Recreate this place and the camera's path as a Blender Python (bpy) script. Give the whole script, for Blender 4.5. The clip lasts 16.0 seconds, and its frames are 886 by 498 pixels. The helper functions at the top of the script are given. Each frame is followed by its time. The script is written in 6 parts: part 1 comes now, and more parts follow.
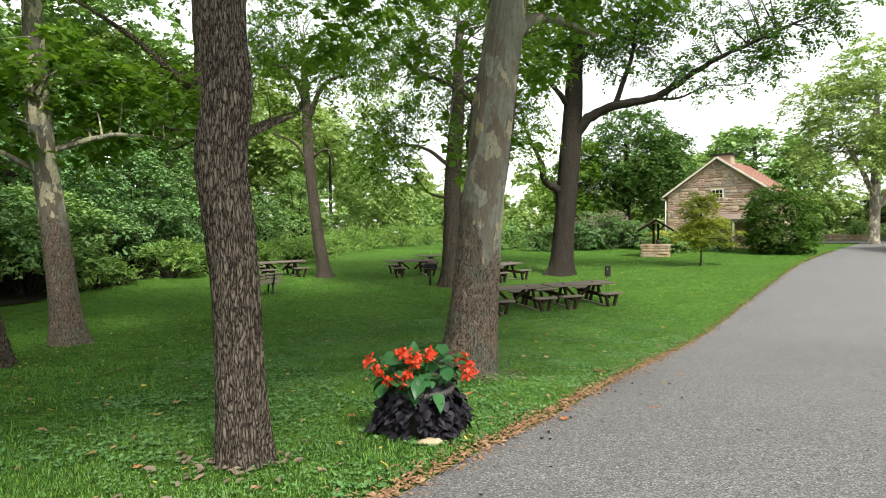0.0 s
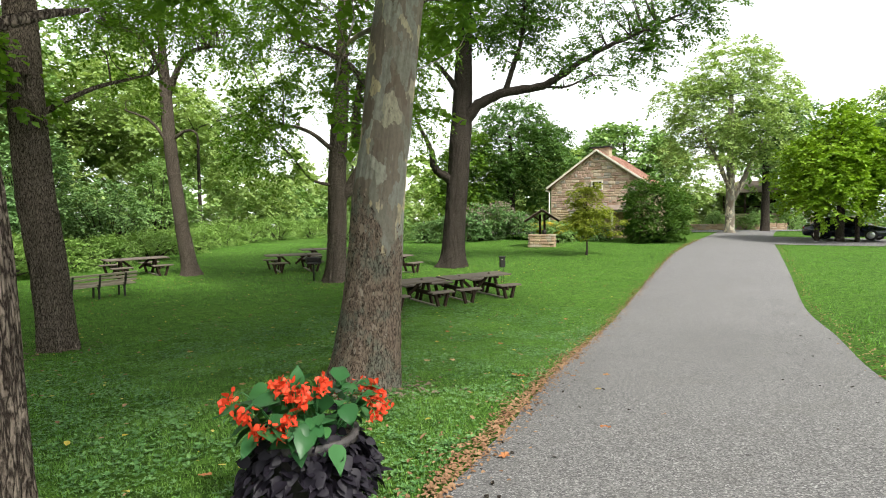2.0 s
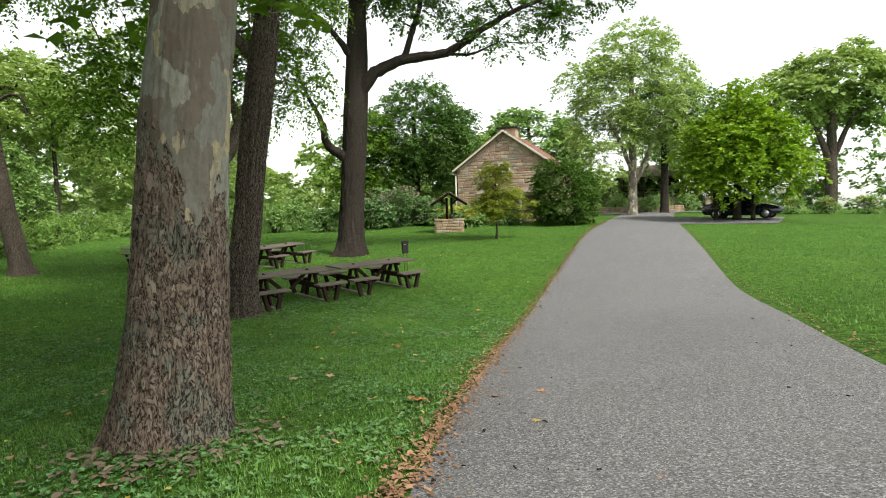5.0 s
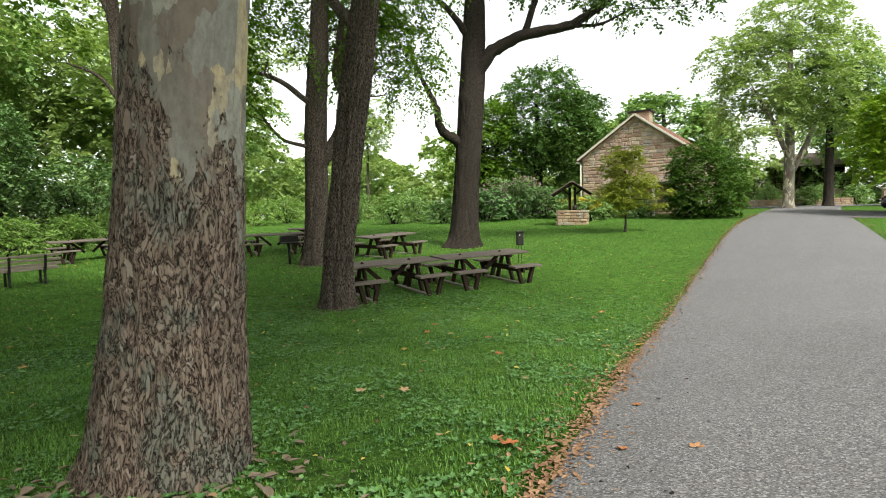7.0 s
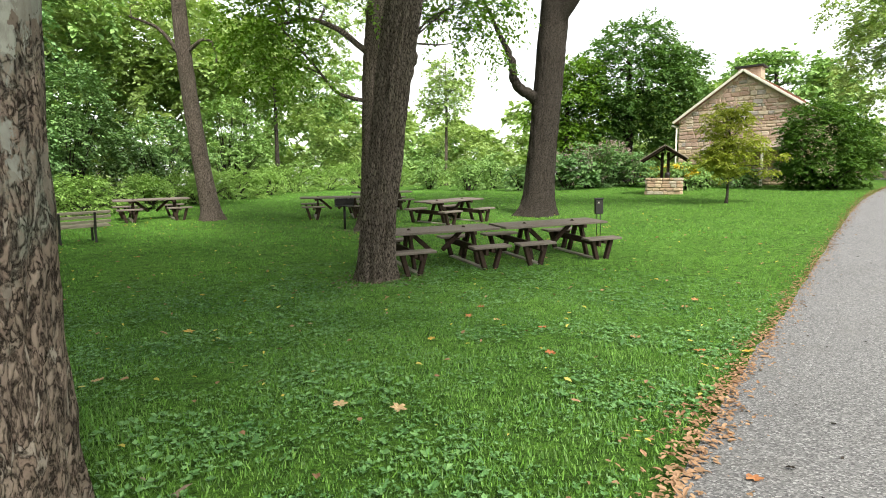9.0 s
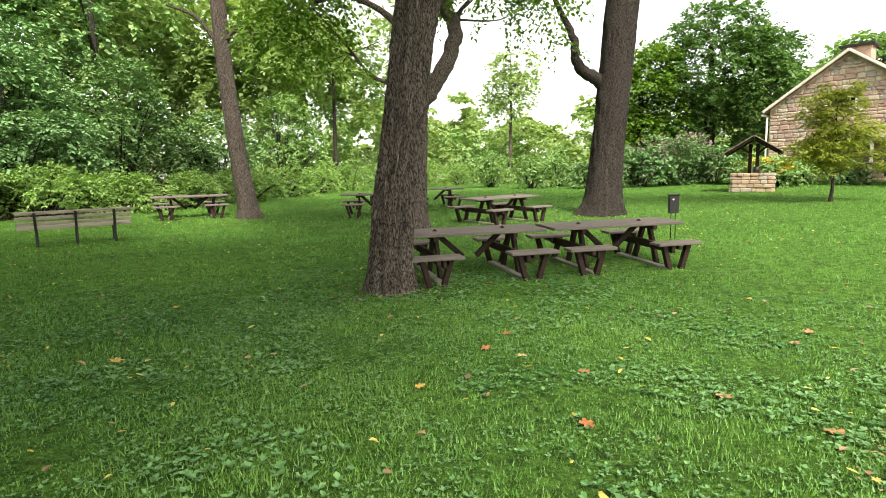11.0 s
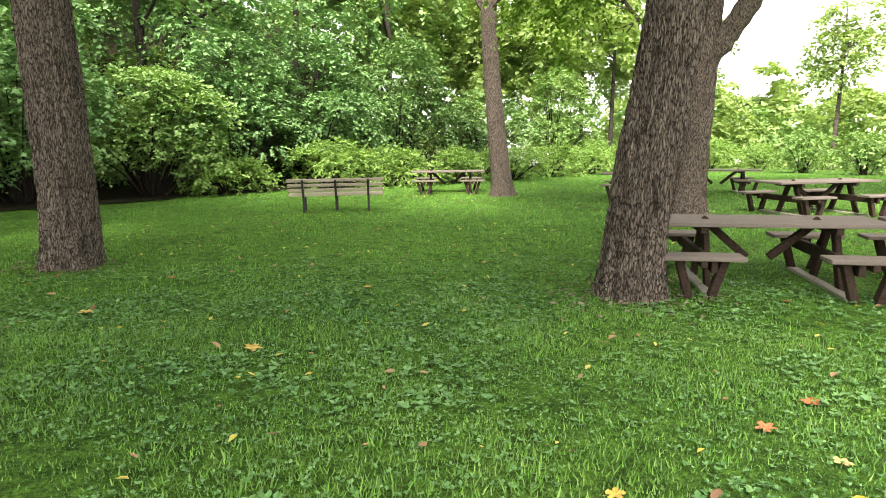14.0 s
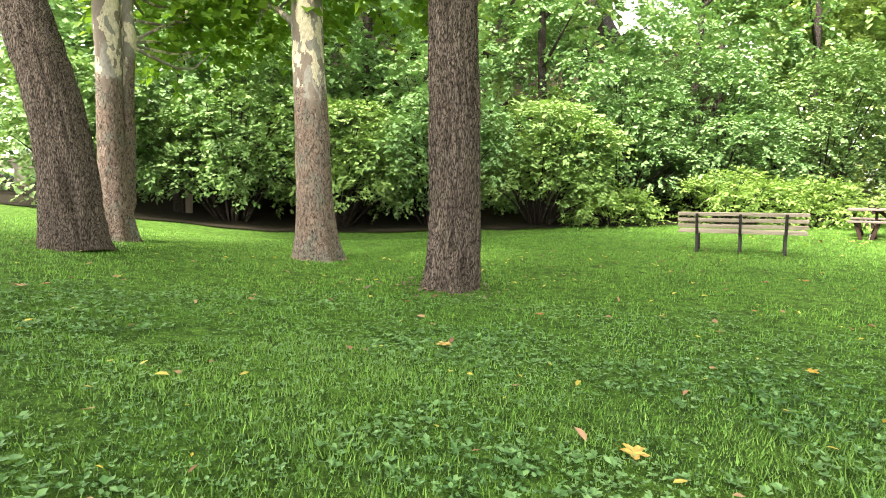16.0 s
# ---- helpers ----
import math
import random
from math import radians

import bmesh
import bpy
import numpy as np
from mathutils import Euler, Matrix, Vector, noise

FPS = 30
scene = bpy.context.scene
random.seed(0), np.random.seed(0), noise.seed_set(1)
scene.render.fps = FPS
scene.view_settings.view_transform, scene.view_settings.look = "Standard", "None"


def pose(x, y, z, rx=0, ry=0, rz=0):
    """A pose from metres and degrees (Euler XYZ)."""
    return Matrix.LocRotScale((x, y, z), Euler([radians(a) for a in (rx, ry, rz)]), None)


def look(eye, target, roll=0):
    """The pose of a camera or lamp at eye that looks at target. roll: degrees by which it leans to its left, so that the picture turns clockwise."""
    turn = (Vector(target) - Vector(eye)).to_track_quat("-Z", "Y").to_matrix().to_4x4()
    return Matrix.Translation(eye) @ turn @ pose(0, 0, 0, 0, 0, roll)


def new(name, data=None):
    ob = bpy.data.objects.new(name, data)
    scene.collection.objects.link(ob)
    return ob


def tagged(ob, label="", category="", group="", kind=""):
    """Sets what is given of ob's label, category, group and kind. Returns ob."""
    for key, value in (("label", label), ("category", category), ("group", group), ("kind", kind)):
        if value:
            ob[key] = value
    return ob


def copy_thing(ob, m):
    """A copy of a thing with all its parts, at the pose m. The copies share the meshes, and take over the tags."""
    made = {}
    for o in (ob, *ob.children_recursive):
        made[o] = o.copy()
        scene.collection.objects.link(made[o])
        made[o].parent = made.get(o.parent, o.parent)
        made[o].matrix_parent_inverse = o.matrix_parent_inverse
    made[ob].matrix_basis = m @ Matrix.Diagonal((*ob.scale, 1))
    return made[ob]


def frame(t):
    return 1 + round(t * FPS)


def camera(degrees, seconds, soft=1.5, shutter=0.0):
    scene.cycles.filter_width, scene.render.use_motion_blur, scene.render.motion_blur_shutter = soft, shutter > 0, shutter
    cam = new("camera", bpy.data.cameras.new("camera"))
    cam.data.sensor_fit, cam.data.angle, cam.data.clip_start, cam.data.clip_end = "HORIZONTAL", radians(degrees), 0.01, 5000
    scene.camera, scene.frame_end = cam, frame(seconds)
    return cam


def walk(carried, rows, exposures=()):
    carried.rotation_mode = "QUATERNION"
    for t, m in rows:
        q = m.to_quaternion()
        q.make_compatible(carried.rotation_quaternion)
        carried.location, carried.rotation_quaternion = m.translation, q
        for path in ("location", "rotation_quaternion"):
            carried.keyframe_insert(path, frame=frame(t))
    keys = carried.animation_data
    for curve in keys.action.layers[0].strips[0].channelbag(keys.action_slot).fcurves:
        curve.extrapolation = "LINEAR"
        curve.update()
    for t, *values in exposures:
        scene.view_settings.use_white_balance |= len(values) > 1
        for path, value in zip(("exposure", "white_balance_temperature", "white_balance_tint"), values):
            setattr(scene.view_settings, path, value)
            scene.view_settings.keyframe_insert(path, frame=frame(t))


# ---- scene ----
cam = camera(74.9, 16.0, soft=1.0)
PATH = [
    (0, (-0.026, -0.02, 1.671), (-0.022, 1.979, 1.613), -0.1),
    (0.5, (-0.046, 0.374, 1.621), (0.051, 2.371, 1.555), -0.2),
    (1, (-0.053, 0.767, 1.597), (0.175, 2.754, 1.545), -0.2),
    (1.5, (-0.071, 1.167, 1.579), (0.262, 3.138, 1.514), -0.4),
    (2, (-0.105, 1.541, 1.546), (0.297, 3.499, 1.464), -0.5),
    (2.5, (-0.036, 1.954, 1.509), (0.458, 3.89, 1.412), -0.8),
    (3, (0.053, 2.359, 1.482), (0.62, 4.274, 1.372), -1.1),
    (3.5, (0.24, 2.763, 1.433), (0.884, 4.653, 1.317), -1.2),
    (3.7, (0.319, 2.915, 1.442), (1.002, 4.791, 1.318), -1.2),
    (5.8, (1.17, 4.458, 1.082), (1.873, 6.327, 0.972), -1.7),
    (6, (1.251, 4.603, 1.08), (1.896, 6.493, 0.969), -1.7),
    (6.5, (1.36, 4.957, 1.048), (1.815, 6.901, 0.923), -1.5),
    (7, (1.508, 5.32, 0.997), (1.801, 7.295, 0.872), -1.3),
    (7.5, (1.653, 5.715, 0.963), (1.826, 7.702, 0.82), -1.2),
    (8, (1.815, 6.121, 0.934), (1.893, 8.112, 0.757), -1.1),
    (8.5, (2.063, 6.531, 0.906), (2.108, 8.519, 0.69), -1.0),
    (8.7, (2.111, 6.689, 0.874), (2.14, 8.676, 0.648), -0.7),
    (10.8, (2.727, 8.607, 0.731), (2.536, 10.585, 0.5), -0.6),
    (11, (2.737, 8.764, 0.708), (2.504, 10.737, 0.48), -0.5),
    (11.5, (2.782, 9.161, 0.696), (2.438, 11.118, 0.47), -0.4),
    (12, (2.846, 9.513, 0.681), (2.506, 11.472, 0.46), -0.5),
    (12.5, (2.899, 9.809, 0.644), (2.545, 11.763, 0.411), -0.3),
    (13, (2.961, 10.093, 0.591), (2.472, 12.017, 0.352), -0.1),
    (13.5, (2.889, 10.378, 0.549), (2.126, 12.21, 0.298), 0.2),
    (14, (2.682, 10.67, 0.503), (1.588, 12.319, 0.22), 0.7),
    (14.5, (2.429, 10.912, 0.456), (1.089, 12.373, 0.194), 1.1),
    (15, (2.134, 11.096, 0.428), (0.561, 12.312, 0.213), 1.4),
    (15.5, (1.832, 11.317, 0.387), (0.092, 12.285, 0.202), 1.8),
    (16, (1.439, 11.502, 0.354), (-0.428, 12.193, 0.164), 2.0),
]
walk(cam, [(t, look(eye, target, roll)) for t, eye, target, roll in PATH], exposures=[(0, 1.82, 6800, 4), (1.0, 1.92, 6800, 4), (3.5, 1.73, 6800, 4), (6.3, 1.46, 6800, 4), (7, 1.66, 6800, 4), (8.5, 2.10, 6800, 4), (9.5, 2.19, 6800, 5), (11, 2.32, 6900, 8), (13, 2.58, 7000, 9), (14.5, 3.10, 7100, 11), (16, 3.59, 7200, 14)])

# ---- sky and light: a bright overcast day ----
SUN_EL, SUN_AZ = radians(50), radians(155)
world = bpy.data.worlds.new("overcast_sky")
scene.world = world
world.use_nodes = True
wn, wl = world.node_tree.nodes, world.node_tree.links
wn.clear()
sky = wn.new("ShaderNodeTexSky")
sky.sky_type, sky.sun_disc = "NISHITA", False
sky.sun_elevation, sky.sun_rotation = SUN_EL, SUN_AZ
sky.air_density, sky.dust_density, sky.ozone_density = 1.0, 1.0, 1.0
pale = wn.new("ShaderNodeHueSaturation")
pale.inputs["Saturation"].default_value = 0.18
wbg, wout = wn.new("ShaderNodeBackground"), wn.new("ShaderNodeOutputWorld")
wbg.inputs["Strength"].default_value = 0.10
wl.new(sky.outputs["Color"], pale.inputs["Color"])
wl.new(pale.outputs["Color"], wbg.inputs["Color"])
wl.new(wbg.outputs["Background"], wout.inputs["Surface"])
sun_data = bpy.data.lights.new("sun", "SUN")
sun_data.energy, sun_data.angle, sun_data.color = 1.5, radians(14), (1.0, 0.97, 0.92)
sun = new("sun", sun_data)
sun.rotation_euler = (radians(90) - SUN_EL, 0, -SUN_AZ + math.pi)


# ---- materials ----
def material(name, rough=0.8, metal=0.0):
    m = bpy.data.materials.new(name)
    m.use_nodes = True
    b = m.node_tree.nodes["Principled BSDF"]
    b.inputs["Roughness"].default_value, b.inputs["Metallic"].default_value = rough, metal
    b.inputs["Specular IOR Level"].default_value = 0.12 if rough > 0.7 else 0.5
    return m, m.node_tree.nodes, m.node_tree.links, b


def coords(nodes, links, scale=(1, 1, 1), source="Object"):
    tc, mp = nodes.new("ShaderNodeTexCoord"), nodes.new("ShaderNodeMapping")
    mp.inputs["Scale"].default_value = scale
    links.new(tc.outputs[source], mp.inputs["Vector"])
    return mp.outputs["Vector"]


def noise_tex(nodes, links, vec, scale, detail=6, rough=0.6):
    n = nodes.new("ShaderNodeTexNoise")
    n.inputs["Scale"].default_value, n.inputs["Detail"].default_value, n.inputs["Roughness"].default_value = scale, detail, rough
    if vec:
        links.new(vec, n.inputs["Vector"])
    return n.outputs["Fac"]


def ramp(nodes, links, fac, stops):
    r = nodes.new("ShaderNodeValToRGB")
    while len(r.color_ramp.elements) < len(stops):
        r.color_ramp.elements.new(0.5)
    for e, (p, c) in zip(r.color_ramp.elements, stops):
        e.position, e.color = p, (*c, 1)
    links.new(fac, r.inputs["Fac"])
    return r.outputs["Color"]


def mix(nodes, links, fac, a, b, mode="MIX"):
    m = nodes.new("ShaderNodeMix")
    m.data_type, m.blend_type = "RGBA", mode
    for sock, v in ((m.inputs[0], fac), (m.inputs[6], a), (m.inputs[7], b)):
        if isinstance(v, (int, float)):
            sock.default_value = v
        elif isinstance(v, tuple):
            sock.default_value = (*v, 1)
        else:
            links.new(v, sock)
    return m.outputs[2]


def bump(nodes, links, b, height, strength=0.5, dist=0.02):
    n = nodes.new("ShaderNodeBump")
    n.inputs["Strength"].default_value, n.inputs["Distance"].default_value = strength, dist
    links.new(height, n.inputs["Height"])
    links.new(n.outputs["Normal"], b.inputs["Normal"])


def two_scale(name, c1, c2, c3, big=0.6, small=30.0, rough=0.85, metal=0.0, bumps=0.3, dist=0.005, scale=(1, 1, 1)):
    """A surface with broad stains and fine grain."""
    m, n, l, b = material(name, rough, metal)
    v = coords(n, l, scale)
    base = ramp(n, l, noise_tex(n, l, v, big, 4), [(0.3, c1), (0.7, c2)])
    fine = noise_tex(n, l, v, small, 5, 0.7)
    grain = ramp(n, l, fine, [(0.4, (0, 0, 0)), (0.75, (1, 1, 1))])
    l.new(mix(n, l, grain, base, c3), b.inputs["Base Color"])
    bump(n, l, b, fine, bumps, dist)
    return m


def blend(a, b, f):
    return tuple(x * (1 - f) + y * f for x, y in zip(a, b))


def leaf_material(name, dark, mid, light, trans=0.35, rough=0.55, even=0.45):
    """Leaves: each blade takes its own shade, and lets some light through."""
    m, n, l, b = material(name, rough)
    geo = n.new("ShaderNodeNewGeometry")
    col = ramp(n, l, geo.outputs["Random Per Island"], [(0.0, blend(dark, mid, even)), (0.5, mid), (1.0, blend(light, mid, even))])
    big = noise_tex(n, l, coords(n, l), 0.7, 3)
    col = mix(n, l, ramp(n, l, big, [(0.35, (0, 0, 0)), (0.7, (0.6, 0.6, 0.6))]), col, light)
    l.new(col, b.inputs["Base Color"])
    b.inputs["Specular IOR Level"].default_value = 0.3
    t = n.new("ShaderNodeBsdfTranslucent")
    l.new(mix(n, l, 1.0, col, (1.0, 1.0, 0.55), "MULTIPLY"), t.inputs["Color"])
    ms = n.new("ShaderNodeMixShader")
    ms.inputs[0].default_value = trans
    l.new(b.outputs[0], ms.inputs[1]), l.new(t.outputs[0], ms.inputs[2])
    l.new(ms.outputs[0], n["Material Output"].inputs["Surface"])
    return m


def warped(n, l, v, scale, amount, detail=4.0):
    """Coordinates pushed about by a noise."""
    nz, w = n.new("ShaderNodeTexNoise"), n.new("ShaderNodeVectorMath")
    nz.inputs["Scale"].default_value, nz.inputs["Detail"].default_value = scale, detail
    l.new(v, nz.inputs["Vector"])
    w.operation, w.inputs[1].default_value = "MULTIPLY_ADD", (amount, amount, amount)
    l.new(nz.outputs["Color"], w.inputs[0]), l.new(v, w.inputs[2])
    return w.outputs[0]


def cells(n, l, v, scale, feature="F1"):
    """Voronoi cells: a random value for each cell, or the distance to the cell's edge."""
    t = n.new("ShaderNodeTexVoronoi")
    t.feature, t.inputs["Scale"].default_value = feature, scale
    l.new(v, t.inputs["Vector"])
    if feature == "DISTANCE_TO_EDGE":
        return t.outputs["Distance"]
    sep = n.new("ShaderNodeSeparateColor")
    l.new(t.outputs["Color"], sep.inputs[0])
    return sep.outputs[0]


def grey(v):
    return (v, v, v)


def bark_material(name, ridge, furrow, lichen, stretch=0.2, scale=46.0):
    """Interlaced upright ridges, broken across, with dark furrows between them."""
    m, n, l, b = material(name, 0.95)
    v = warped(n, l, warped(n, l, coords(n, l, (1, 1, stretch)), 8.0, 0.09, 4.0), 40.0, 0.022, 3.0)
    frayed = n.new("ShaderNodeMath")
    frayed.operation, frayed.inputs[1].default_value = "MULTIPLY_ADD", 0.42
    l.new(noise_tex(n, l, coords(n, l, (1, 1, 0.5)), 55, 5, 0.75), frayed.inputs[0])
    l.new(cells(n, l, v, scale, "DISTANCE_TO_EDGE"), frayed.inputs[2])
    crack = ramp(n, l, frayed.outputs[0], [(0.17, grey(0)), (0.24, grey(0.15)), (0.34, grey(0.8)), (0.5, grey(1))])
    fine = noise_tex(n, l, coords(n, l, (1, 1, 0.35)), 120, 6, 0.75)
    rough = ramp(n, l, noise_tex(n, l, coords(n, l, (1, 1, 0.5)), 38, 4, 0.7), [(0.34, grey(0.35)), (0.5, grey(1))])
    crack = mix(n, l, 1.0, crack, rough, "MULTIPLY")
    plate = mix(n, l, ramp(n, l, fine, [(0.35, grey(0)), (0.7, grey(1))]), ridge, lichen)
    plate = mix(n, l, ramp(n, l, cells(n, l, v, scale), [(0.0, grey(0.4)), (1.0, grey(0))]), plate, blend(ridge, furrow, 0.5))
    blot = ramp(n, l, noise_tex(n, l, coords(n, l), 2.3, 3), [(0.45, grey(0)), (0.7, grey(0.7))])
    plate = mix(n, l, blot, plate, ridge)
    l.new(mix(n, l, crack, furrow, plate), b.inputs["Base Color"])
    bump(n, l, b, mix(n, l, 0.2, crack, fine), 1.0, 0.022)
    return m


def sycamore_material(name="sycamore_bark", onset=-0.46, cream=(0.44, 0.36, 0.225), lean=0.34, share=0.9):
    """Bark that peels: brown flakes low down, grey-brown and grey-green skin with cream scars higher up."""
    m, n, l, b = material(name, 0.9)
    v = coords(n, l, (1, 1, 0.5))
    skin = cells(n, l, warped(n, l, v, 4.5, 0.55, 7.0), 6.0)
    peeled = ramp(n, l, skin, [(0.0, (0.15, 0.115, 0.09)), (0.28, (0.20, 0.17, 0.14)), (0.45, (0.24, 0.235, 0.205)), (min(0.70, share - 0.15), (0.19, 0.175, 0.145)), (share - 0.1, (0.30, 0.295, 0.255)), (share, cream)])
    speck = ramp(n, l, noise_tex(n, l, v, 26, 6, 0.75), [(0.42, grey(0)), (0.62, grey(0.5))])
    peeled = mix(n, l, speck, peeled, (0.115, 0.095, 0.08))
    flaky = warped(n, l, warped(n, l, coords(n, l, (1, 1, 0.42)), 7.0, 0.2, 4.0), 45.0, 0.05, 5.0)
    scaly = ramp(n, l, cells(n, l, flaky, 34.0), [(0.0, (0.21, 0.152, 0.12)), (0.5, (0.255, 0.192, 0.153)), (0.93, (0.29, 0.225, 0.18)), (1.0, (0.37, 0.31, 0.26))])
    green = ramp(n, l, noise_tex(n, l, coords(n, l, (1, 1, 0.7)), 2.9, 6, 0.7), [(0.50, grey(0)), (0.60, grey(0.7))])
    scaly = mix(n, l, green, scaly, (0.18, 0.20, 0.165))
    tc, xyz, up, side, add = n.new("ShaderNodeTexCoord"), n.new("ShaderNodeSeparateXYZ"), n.new("ShaderNodeMath"), n.new("ShaderNodeMath"), n.new("ShaderNodeMath")
    l.new(tc.outputs["Object"], xyz.inputs[0])
    up.operation, up.inputs[1].default_value, up.inputs[2].default_value = "MULTIPLY_ADD", 0.20, onset
    l.new(xyz.outputs["Z"], up.inputs[0])
    side.operation, side.inputs[1].default_value = "MULTIPLY_ADD", lean
    l.new(xyz.outputs["X"], side.inputs[0]), l.new(up.outputs[0], side.inputs[2])
    add.operation = "ADD"
    l.new(side.outputs[0], add.inputs[0]), l.new(noise_tex(n, l, v, 3.6, 9, 0.78), add.inputs[1])
    high = ramp(n, l, add.outputs[0], [(0.50, grey(0)), (0.53, grey(0.15)), (0.54, grey(1))])
    crust = noise_tex(n, l, coords(n, l, (1, 1, 0.6)), 64, 7, 0.8)
    frayed = n.new("ShaderNodeMath")
    frayed.operation, frayed.inputs[1].default_value = "MULTIPLY_ADD", 1.1
    l.new(noise_tex(n, l, coords(n, l, (1, 1, 0.45)), 30, 7, 0.8), frayed.inputs[0])
    l.new(cells(n, l, flaky, 34.0, "DISTANCE_TO_EDGE"), frayed.inputs[2])
    # Near-black colour at the flakes' edges paints the shadow in the cracks.
    gaps = ramp(n, l, frayed.outputs[0], [(0.49, grey(0.03)), (0.58, grey(0.35)), (0.70, grey(0.85)), (0.95, grey(1))])
    scaly = mix(n, l, gaps, (0.022, 0.015, 0.012), scaly)
    l.new(mix(n, l, high, scaly, peeled), b.inputs["Base Color"])
    h = mix(n, l, high, mix(n, l, 0.35, gaps, crust), mix(n, l, 0.2, (0.85, 0.85, 0.85), skin))
    bump(n, l, b, h, 1.0, 0.016)
    return m


def lawn_material():
    m, n, l, b = material("lawn", 0.95)
    v = coords(n, l)
    big = ramp(n, l, noise_tex(n, l, v, 0.22, 4), [(0.3, (0.10, 0.24, 0.026)), (0.55, (0.14, 0.315, 0.036)), (0.75, (0.19, 0.37, 0.048))])
    patch = ramp(n, l, noise_tex(n, l, v, 1.7, 5, 0.7), [(0.42, (0, 0, 0)), (0.72, (0.55, 0.55, 0.55))])
    col = mix(n, l, patch, big, (0.075, 0.18, 0.018))
    thatch = ramp(n, l, noise_tex(n, l, v, 5.0, 4, 0.7), [(0.58, (0, 0, 0)), (0.78, (0.45, 0.45, 0.45))])
    col = mix(n, l, thatch, col, (0.140, 0.150, 0.055))
    # These two noises paint the shade between blades and tufts into the ground.
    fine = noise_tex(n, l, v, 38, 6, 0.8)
    tuft_shade = noise_tex(n, l, v, 9, 4, 0.7)
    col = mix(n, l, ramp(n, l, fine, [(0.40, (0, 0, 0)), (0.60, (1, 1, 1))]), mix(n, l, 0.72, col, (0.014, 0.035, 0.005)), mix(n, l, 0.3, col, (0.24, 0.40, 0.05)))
    col = mix(n, l, ramp(n, l, tuft_shade, [(0.42, (0.35, 0.35, 0.35)), (0.55, (0, 0, 0))]), col, (0.03, 0.075, 0.010))
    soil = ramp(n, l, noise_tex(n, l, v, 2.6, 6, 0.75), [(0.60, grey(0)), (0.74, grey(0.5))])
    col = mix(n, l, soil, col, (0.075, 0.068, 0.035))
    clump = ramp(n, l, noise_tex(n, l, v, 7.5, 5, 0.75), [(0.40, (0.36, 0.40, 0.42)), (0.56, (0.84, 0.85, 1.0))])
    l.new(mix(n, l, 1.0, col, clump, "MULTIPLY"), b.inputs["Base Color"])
    bump(n, l, b, fine, 0.9, 0.03)
    return m


def asphalt_material():
    m, n, l, b = material("asphalt", 0.85)
    v = coords(n, l)
    big = ramp(n, l, noise_tex(n, l, v, 0.35, 4), [(0.3, (0.135, 0.128, 0.138)), (0.7, (0.185, 0.176, 0.188))])
    st = n.new("ShaderNodeTexVoronoi")
    st.inputs["Scale"].default_value = 95
    l.new(v, st.inputs["Vector"])
    sp = n.new("ShaderNodeSeparateColor")
    l.new(st.outputs["Color"], sp.inputs[0])
    stones = ramp(n, l, sp.outputs[0], [(0.0, (0.03, 0.03, 0.032)), (0.5, (0.155, 0.15, 0.153)), (0.85, (0.27, 0.262, 0.265)), (1.0, (0.50, 0.49, 0.485))])
    col = mix(n, l, 0.62, big, stones)
    dirt = ramp(n, l, noise_tex(n, l, v, 1.6, 6, 0.7), [(0.5, (0, 0, 0)), (0.75, (0.4, 0.4, 0.4))])
    col = mix(n, l, dirt, col, (0.135, 0.125, 0.12))
    l.new(col, b.inputs["Base Color"])
    bump(n, l, b, st.outputs["Distance"], 0.5, 0.004)
    return m


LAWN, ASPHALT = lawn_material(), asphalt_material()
BARK_GREY = bark_material("furrowed_bark", (0.20, 0.158, 0.13), (0.018, 0.012, 0.010), (0.285, 0.237, 0.20))
BARK_DARK = bark_material("dark_bark", (0.075, 0.06, 0.05), (0.012, 0.010, 0.008), (0.12, 0.10, 0.088))
BARK_SYC = sycamore_material()
BARK_SLIM = sycamore_material("slim_sycamore_bark", -0.50, (0.58, 0.52, 0.38), 0.0, 0.72)
BARK_PALE = sycamore_material("pale_sycamore_bark", 0.1, (0.62, 0.55, 0.42), 0.0)
LEAF_WALNUT = leaf_material("walnut_leaves", (0.05, 0.11, 0.014), (0.10, 0.20, 0.022), (0.18, 0.31, 0.035), 0.42)
LEAF_OAK = leaf_material("oak_leaves", (0.03, 0.075, 0.012), (0.06, 0.135, 0.02), (0.11, 0.21, 0.03), 0.4)
LEAF_SYC = leaf_material("sycamore_leaves", (0.06, 0.14, 0.02), (0.11, 0.225, 0.03), (0.22, 0.36, 0.05), 0.6)
LEAF_MAPLE = leaf_material("maple_leaves", (0.06, 0.13, 0.010), (0.18, 0.32, 0.022), (0.34, 0.50, 0.05), 0.42)
LEAF_DARK = leaf_material("dark_shrub_leaves", (0.018, 0.045, 0.018), (0.12, 0.225, 0.075), (0.27, 0.43, 0.15), 0.2)
LEAF_BLUE = leaf_material("blue_green_leaves", (0.02, 0.05, 0.024), (0.14, 0.27, 0.10), (0.28, 0.46, 0.18), 0.2)
LEAF_LIGHT = leaf_material("light_green_leaves", (0.05, 0.10, 0.03), (0.185, 0.32, 0.095), (0.34, 0.50, 0.17), 0.26)
LEAF_WEED = leaf_material("bright_weed_leaves", (0.07, 0.13, 0.03), (0.19, 0.325, 0.08), (0.33, 0.49, 0.13), 0.3)
